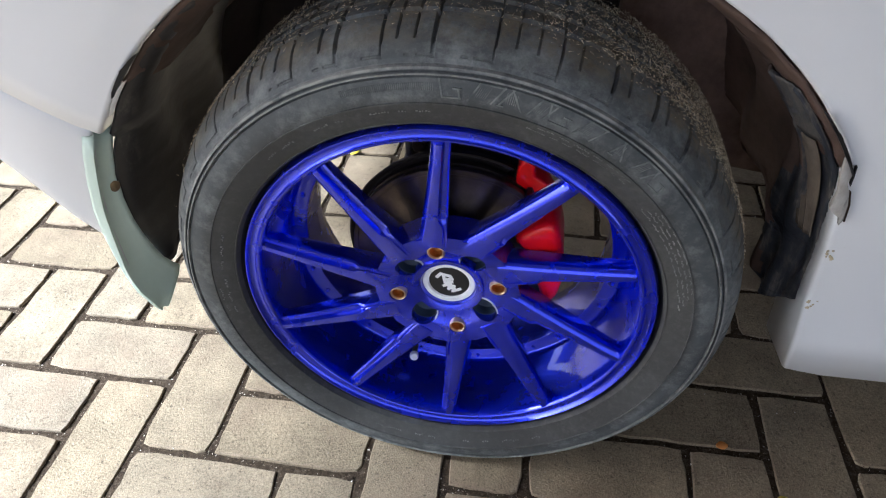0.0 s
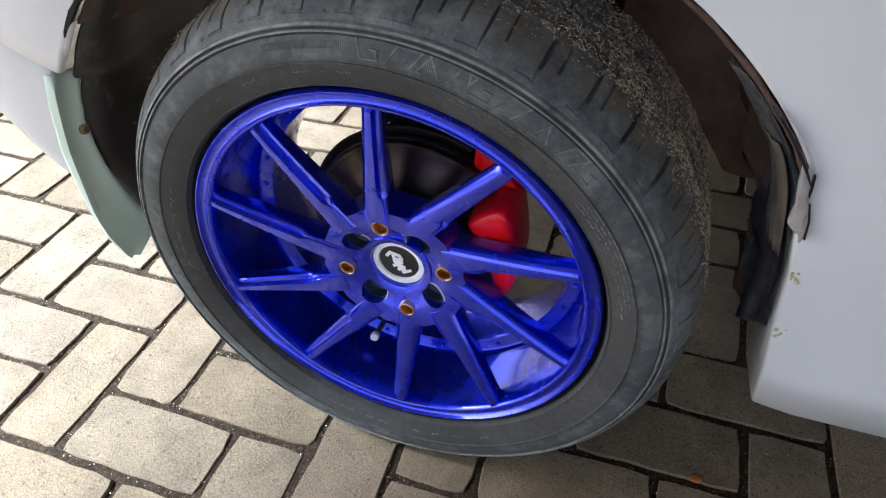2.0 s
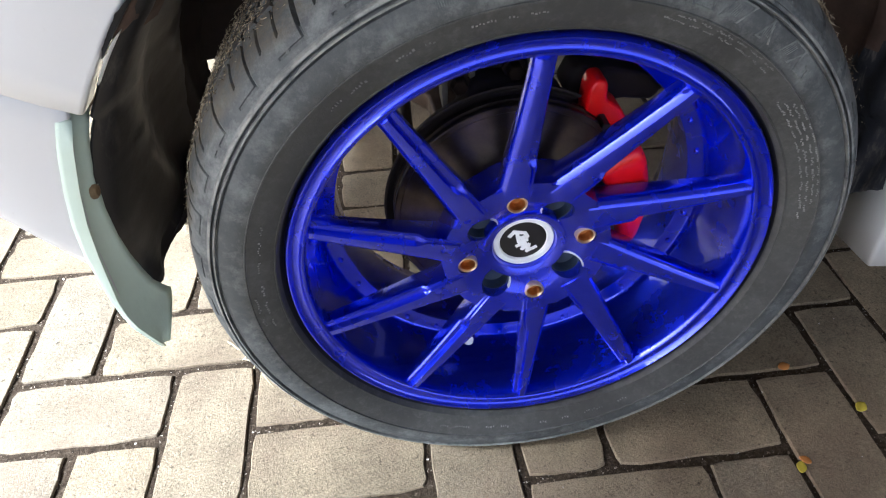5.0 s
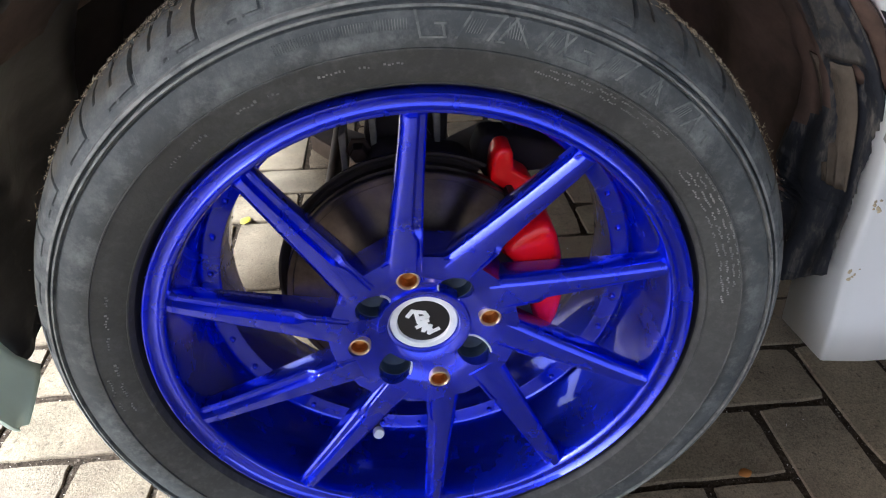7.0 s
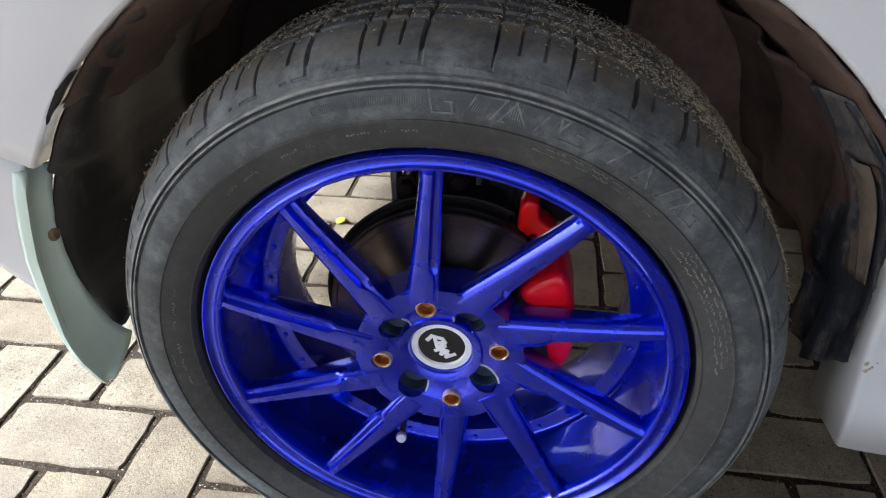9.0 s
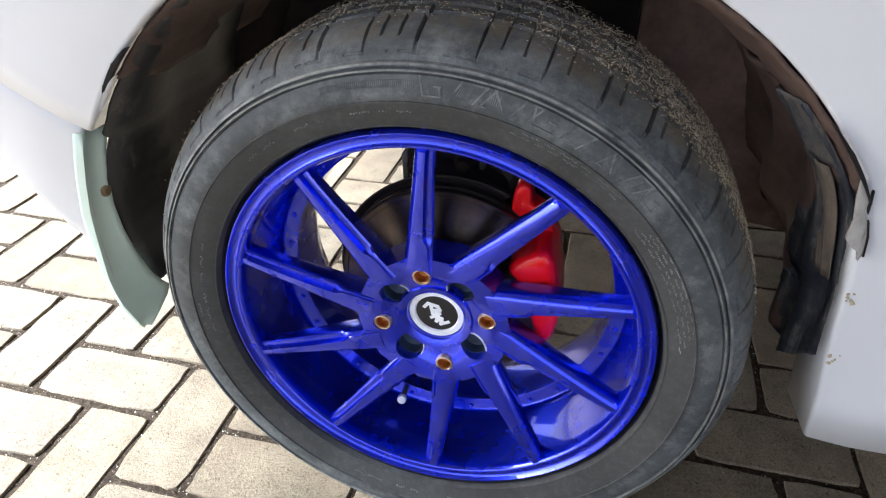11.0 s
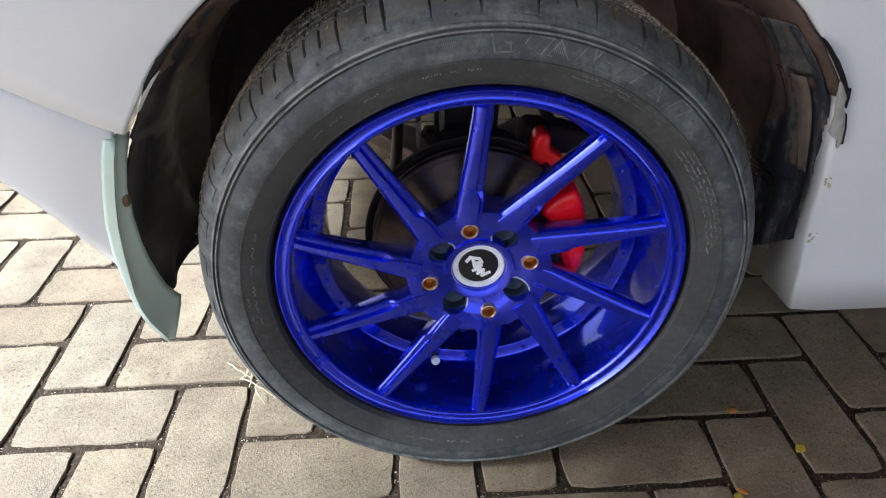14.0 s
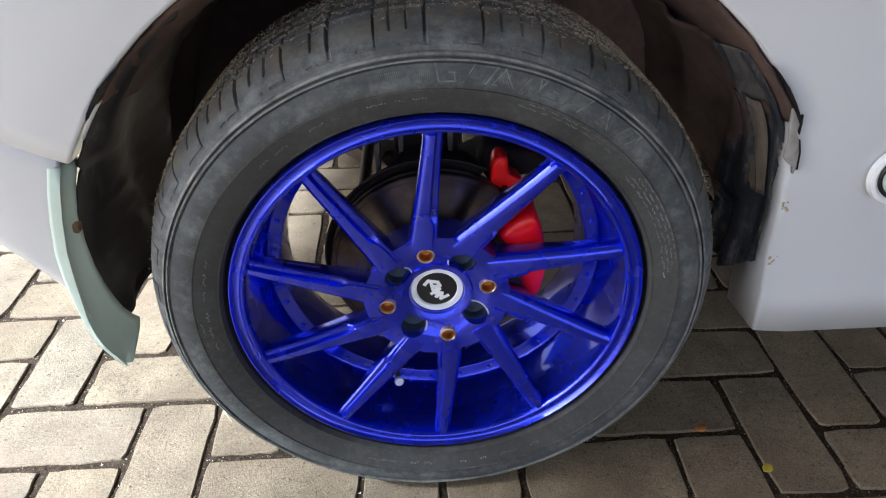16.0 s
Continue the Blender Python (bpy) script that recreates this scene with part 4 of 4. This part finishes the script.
# ---- plain unseen wall and roof, added to close the yard and block light ----
def added_wall(name, x0, x1, y0, y1, h):
    bm = bmesh.new()
    bmesh.ops.create_cube(bm, size=1.0)
    place_bm(bm, Matrix.Translation(((x0 + x1) / 2, (y0 + y1) / 2, h / 2 - 0.05)) @ Matrix.Diagonal((x1 - x0, y1 - y0, h + 0.1, 1)))
    bmesh.ops.bevel(bm, geom=list(bm.edges), offset=0.01, segments=2, affect="EDGES")
    return tagged(obj(name, bm, PLASTER), "plain grey rendered wall, unseen, added to block light", "wall", kind="structure")


PLASTER = mat_dark("grey_render", (0.20, 0.19, 0.175), 0.95)
added_wall("wall_east", 4.0, 4.2, -3.24, 5.0, 2.8)


def added_roof():
    """Unseen shade roof over the car: daylight enters under front edge and open side."""
    bm = bmesh.new()
    bmesh.ops.create_cube(bm, size=1.0)
    place_bm(bm, Matrix.Translation(((ROOF_X + 4.2) / 2, (ROOF_Y + 5.0) / 2, 2.26)) @ Matrix.Diagonal((4.2 - ROOF_X, 5.0 - ROOF_Y, 0.12, 1)))
    bmesh.ops.bevel(bm, geom=list(bm.edges), offset=0.01, segments=2, affect="EDGES")
    return tagged(obj("ceiling", bm, ROOFING), "plain unseen roof added to shade the ground by the car", "ceiling", kind="structure")


# edges of the added roof, set by where its shadow should end
ROOF_X, ROOF_Y = -2.80, -2.4
ROOFING = mat_dark("added_roof_grey", (0.17, 0.155, 0.135), 0.95)
added_roof()

# ---- ground cover ----
lay_pavers()


def far_pavers():
    """The blocks beyond the nearest ones, joined."""
    verts, faces = [], []
    for me, at in far_data:
        base = len(verts)
        verts.extend(tuple(at @ v.co) for v in me.vertices)
        faces.extend([base + k for k in p.vertices] for p in me.polygons)
    me = bpy.data.meshes.new("paver_rest")
    me.from_pydata(verts, [], faces)
    me.materials.append(PAVER_FAR)
    ob = new("paver_rest", me)
    ob.parent = paving
    return tagged(ob, kind="stuff")


far_pavers()


def joint_soil():
    """Uneven soil and sand that fill the joints near the wheel to different heights."""
    step, x0, x1, y0, y1 = 0.005, -1.25, 0.92, -0.40, 1.05
    nx, ny = int((x1 - x0) / step), int((y1 - y0) / step)
    verts, faces = [], []
    for i in range(nx + 1):
        for j in range(ny + 1):
            x, y = x0 + i * step, y0 + j * step
            h = 0.5 + 0.5 * noise.noise((x * 13, y * 13, 0.7))
            verts.append((x, y, -0.0037 + 0.0022 * min(1.0, max(0.0, 1.5 * h - 0.25)) + 0.0009 * noise.noise((x * 150, y * 150, 2.0))))
    for i in range(nx):
        for j in range(ny):
            a = i * (ny + 1) + j
            faces.append((a, a + ny + 1, a + ny + 2, a + 1))
    me = bpy.data.meshes.new("joint_soil")
    me.from_pydata(verts, [], faces)
    me.materials.append(JOINT)
    me.shade_smooth()
    ob = new("joint_soil", me)
    ob.parent = paving
    return tagged(ob, "uneven dark soil and sand in the joints", kind="stuff")


joint_soil()


def leaf(x, y, size, turn, material, label, z=0.0025):
    bm = bmesh.new()
    rows = []
    for i in range(7):
        t = i / 6
        w = size * 0.36 * math.sin(math.pi * min(1, t * 0.92 + 0.06)) ** 0.8
        lift = size * 0.22 * (t - 0.5) ** 2
        rows.append([(size * (t - 0.5), -w, lift + 0.25 * w), (size * (t - 0.5), 0, lift), (size * (t - 0.5), w, lift + 0.3 * w)])
    grid(bm, rows)
    ob = obj("leaf", bm, material, None, "", 60)
    thick(ob, 0.0006)
    ob.matrix_basis = Matrix.Translation((x, y, z)) @ Matrix.Rotation(radians(turn), 4, "Z")
    return tagged(ob, label, "leaf", "fallen leaves")


leaf(0.3850, -0.006, 0.016, 35, LEAF, "small yellow fallen leaf on the pavers")
leaf(-0.272, 0.622, 0.024, 70, LEAF, "small yellow fallen leaf under the car")

leaf(0.3290, 0.057, 0.015, 12, LEAF_ORANGE, "curled orange-brown leaf in a paver joint")
leaf(0.2840, -0.066, 0.014, 60, LEAF, "small yellow leaf scrap in a paver joint")
leaf(0.2920, -0.059, 0.012, 140, LEAF_ORANGE, "small orange leaf scrap on the pavers")


def dry_tuft(x, y, seed, n):
    """A few bent dry stalks lying together by the tyre."""
    rng = random.Random(seed)
    thing = tagged(empty("dry_grass_tuft"), "few bent pale dry grass stalks beside the tyre", "dry grass")
    thing.location = (x, y, 0)
    for _ in range(n):
        a, l, bend = rng.uniform(0, 6.28), rng.uniform(0.03, 0.065), rng.uniform(-1.4, 1.4)
        pts, px, py, pz = [], rng.uniform(-0.014, 0.014), rng.uniform(-0.014, 0.014), 0.002
        for i in range(8):
            pts.append((px, py, pz + 0.014 * math.sin(math.pi * i / 7) * rng.uniform(0.6, 1.0)))
            a += bend / 7
            px, py = px + l / 7 * math.cos(a), py + l / 7 * math.sin(a)
        part("stalk", tube(pts, [0.0007] * 7 + [0.0003], 5), STRAW, thing, smooth=60)


dry_tuft(-0.292, 0.142, 3, 8)


def grit_bm(spots, rng, lo, hi):
    bm = bmesh.new()
    for x, y, z in spots:
        s = rng.uniform(lo, hi)
        v = [bm.verts.new((x + s * rng.uniform(-1, 1), y + s * rng.uniform(-1, 1), z + s * rng.uniform(-0.3, 0.8))) for _ in range(4)]
        for f in ((0, 1, 2), (0, 1, 3), (0, 2, 3), (1, 2, 3)):
            bm.faces.new([v[k] for k in f])
    return bm


def scatter_grit():
    """Loose crumbs: most of them in the joints, a few pale specks on the blocks."""
    rng = random.Random(21)
    joints, tops = [], []
    for key, x, y in herringbone(40):
        if not (-0.95 < x < 0.75 and -0.30 < y < 0.70):
            continue
        lx, ly = (PITCH, PITCH / 2) if key == "h" else (PITCH / 2, PITCH)
        for _ in range(150):
            if rng.random() < lx / (lx + ly):
                p = (x + rng.uniform(-lx, lx), y + ly * rng.choice((-1, 1)) + rng.gauss(0, 0.0030))
            else:
                p = (x + lx * rng.choice((-1, 1)) + rng.gauss(0, 0.0022), y + rng.uniform(-ly, ly))
            joints.append((*p, -0.0014))
        for _ in range(9):
            tops.append((x + rng.uniform(-lx, lx), y + rng.uniform(-ly, ly), 0.0006))
    a = obj("joint_grit", grit_bm(joints, rng, 0.0006, 0.0019), GRIT, paving, "", None, "stuff")
    b = obj("loose_specks", grit_bm(tops, rng, 0.0004, 0.0011), SPECK, paving, "", None, "stuff")
    return a, b


def mat_grit(name, stops):
    k = Mat(name, rough=0.95, spec=0.2)
    k.link(k.ramp(k.island(), *stops), "Base Color")
    return k.m


GRIT = mat_grit("joint_crumbs", ((0.0, (0.016, 0.011, 0.007)), (0.55, (0.060, 0.043, 0.028)), (0.85, (0.20, 0.16, 0.11)), (1.0, (0.55, 0.50, 0.42))))
SPECK = mat_grit("pale_specks", ((0.0, (0.10, 0.08, 0.06)), (0.5, (0.35, 0.32, 0.28)), (1.0, (0.75, 0.73, 0.70))))
CHAFF = mat_grit("dried_grass_chaff", ((0.0, (0.035, 0.028, 0.02)), (0.30, (0.16, 0.12, 0.075)), (0.55, (0.55, 0.44, 0.27)), (1.0, (0.85, 0.74, 0.52))))
scatter_grit()


# ---- what clings to and is moulded into the tyre ----
def tread_chaff():
    """Dry grass and mud stuck to the upper tread, thickest behind the top."""
    rng = random.Random(8)
    bm = bmesh.new()
    for _ in range(66000):
        deg = rng.uniform(8, 190)
        y = rng.uniform(0.016, 0.14)
        dense = 0.10 + 0.90 * math.exp(-((deg - 40) / 24.0) ** 2) + 0.20 * math.exp(-((deg - 145) / 26.0) ** 2)
        dense *= 0.12 + 0.88 * smoothstep(0.024, 0.048, y)
        dense *= 0.25 + 1.1 * max(0.0, 0.5 + noise.noise((deg * 0.16, y * 60, 3.1)))
        if rng.random() > dense:
            continue
        a, r = radians(deg), 0.2660 + 0.0026 * smoothstep(0.02, 0.05, y) + rng.uniform(0, 0.0016)
        c0 = Vector((r * math.cos(a), y, r * math.sin(a)))
        er, ta, ya = Vector((math.cos(a), 0, math.sin(a))), Vector((-math.sin(a), 0, math.cos(a))), Vector((0, 1, 0))
        w = rng.uniform(0, 6.28)
        d = (math.cos(w) * ta + math.sin(w) * ya + rng.uniform(-0.1, 0.45) * er).normalized()
        s = d.cross(er).normalized()
        l, h = rng.uniform(0.0010, 0.0042), rng.uniform(0.00016, 0.00042)
        tip = c0 + d * l + er * rng.uniform(0, 0.001)
        v = [bm.verts.new(p) for p in (c0 + s * h, c0 - s * h, tip, c0 + er * h * 1.4)]
        for f in ((0, 1, 2), (0, 2, 3), (1, 3, 2), (0, 3, 1)):
            bm.faces.new([v[k] for k in f])
    return bm


part("tread_chaff", tread_chaff(), CHAFF, wheel, "dry grass and mud stuck to the tread", None, "stuff")
SIDE_R = [0.1996, 0.2004, 0.2071, 0.2150, 0.2205, 0.2280, 0.2350, 0.2400, 0.2420]
SIDE_Y = [-0.0048, -0.0052, -0.0082, -0.0112, -0.0128, -0.0134, -0.0124, -0.0105, -0.0098]


def side_y(r):
    return float(np.interp(r, SIDE_R, SIDE_Y))


def raised_bar(bm, r0, r1, d0, d1, skew=0.0, proud=0.0006):
    """A raised bar on the sidewall between two radii and two angles (degrees)."""
    q = []
    for r, d in ((r0, d0), (r0, d1), (r1, d1 + skew), (r1, d0 + skew)):
        a = radians(d)
        q.append((r * math.cos(a), side_y(r), r * math.sin(a)))
    low = [bm.verts.new((x, y + 0.0008, z)) for x, y, z in q]
    top = [bm.verts.new((x, y - proud, z)) for x, y, z in q]
    bm.faces.new(top)
    for k in range(4):
        bm.faces.new((low[k], low[(k + 1) % 4], top[(k + 1) % 4], top[k]))


def side_block(d0, d1, form):
    """A large slanted mark drawn in outline: a leaning frame, a chevron or a broken frame, partly hatched."""
    bm = bmesh.new()
    r0, r1 = 0.2268, 0.2402
    w, mid = 0.34, (d0 + d1) / 2
    if form == 0:                                         # leaning frame, hatched
        raised_bar(bm, r0, r1, d0, d0 - w, -2.0, 0.0009), raised_bar(bm, r0, r1, d1 + w, d1, -2.0, 0.0009)
        raised_bar(bm, r1 - 0.0011, r1, d0 - 2.0, d1 - 2.0, 0, 0.0009)
    elif form == 1:                                       # chevron
        raised_bar(bm, r0, r1, d0, d0 - w, mid - d0, 0.0009), raised_bar(bm, r0, r1, d1 + w, d1, mid - d1, 0.0009)
        raised_bar(bm, r0, r0 + 0.0011, d0, d0 - 1.2, 0, 0.0009)
    else:                                                 # open frame with a foot
        raised_bar(bm, r0, r1, d0, d0 - w, 0.6, 0.0009), raised_bar(bm, r0, r0 + 0.0011, d0, d1, 0, 0.0009)
        raised_bar(bm, r0, (r0 + r1) / 2, d1 + w, d1, 0.4, 0.0009), raised_bar(bm, (r0 + r1) / 2, (r0 + r1) / 2 + 0.0011, d1 + 1.6, d1, 0, 0.0009)
    if form != 2:
        k = mid + 0.9
        while k > mid - 0.9:
            raised_bar(bm, r0 + 0.003, r1 - 0.003, k, k - 0.10, -0.8 if form == 0 else 0.0, 0.0004)
            k -= 0.36
    return bm


def side_hatching():
    bm = bmesh.new()
    k = 108.0
    while k > 91.0:
        raised_bar(bm, 0.2315, 0.2365, k, k - 0.12, 0.0, 0.0005)
        k -= 0.36
    return bm


def small_print():
    """Rows of short bars of the size of the small print."""
    rng = random.Random(31)
    bm = bmesh.new()

    def row(r, d_from, d_to, h, word=6, step=0.62, gap=1.6):
        d, n = d_from, 0
        while d > d_to:
            low = r + h * rng.uniform(0.0, 0.45)
            raised_bar(bm, low, low + h * rng.uniform(0.25, 0.55), d, d - step * rng.uniform(0.3, 0.7), 0.0, 0.0005)
            d -= step
            n += 1
            if n >= word:
                d, n, word = d - gap, 0, rng.randint(3, 8)

    row(0.2110, 131, 123, 0.0032, 5), row(0.2120, 117, 110, 0.0032, 6), row(0.2125, 104, 92, 0.0028, 7)
    row(0.2140, 73, 50, 0.0022, 9, 0.45, 0.9), row(0.2175, 71, 49, 0.0022, 8, 0.45, 0.9)
    for i in range(4):
        row(0.2082 + 0.0036 * i, 42 - i, 9 + 2 * i, 0.0024, 8, 0.50, 1.0)
    row(0.2090, 188, 176, 0.0036, 4), row(0.2155, 187, 178, 0.0030, 4), row(0.2100, 172, 160, 0.0030, 5)
    row(0.2095, -104, -112, 0.0034, 7), row(0.2095, -93, -100, 0.0034, 4), row(0.2100, -60, -84, 0.0030, 4, 0.7, 4.0)
    return bm


for n, (d0, d1) in enumerate(((89.5, 86.0), (85.0, 80.5), (79.6, 75.0), (74.2, 71.0), (70.2, 66.2), (65.2, 61.6), (57.6, 54.2), (52.4, 49.0), (47.2, 44.0))):
    part("sidewall_block", side_block(d0, d1, (2, 0, 1, 0, 2, 0, 1, 0, 2)[n]), LETTER, wheel, "large raised outlined mark on the sidewall", None, "stuff")
part("sidewall_hatching", side_hatching(), LETTER, wheel, "fine raised hatching on the sidewall", None, "stuff")
part("small_print", small_print(), SCUFF, wheel, "rows of small raised bars on the sidewall", None, "stuff")
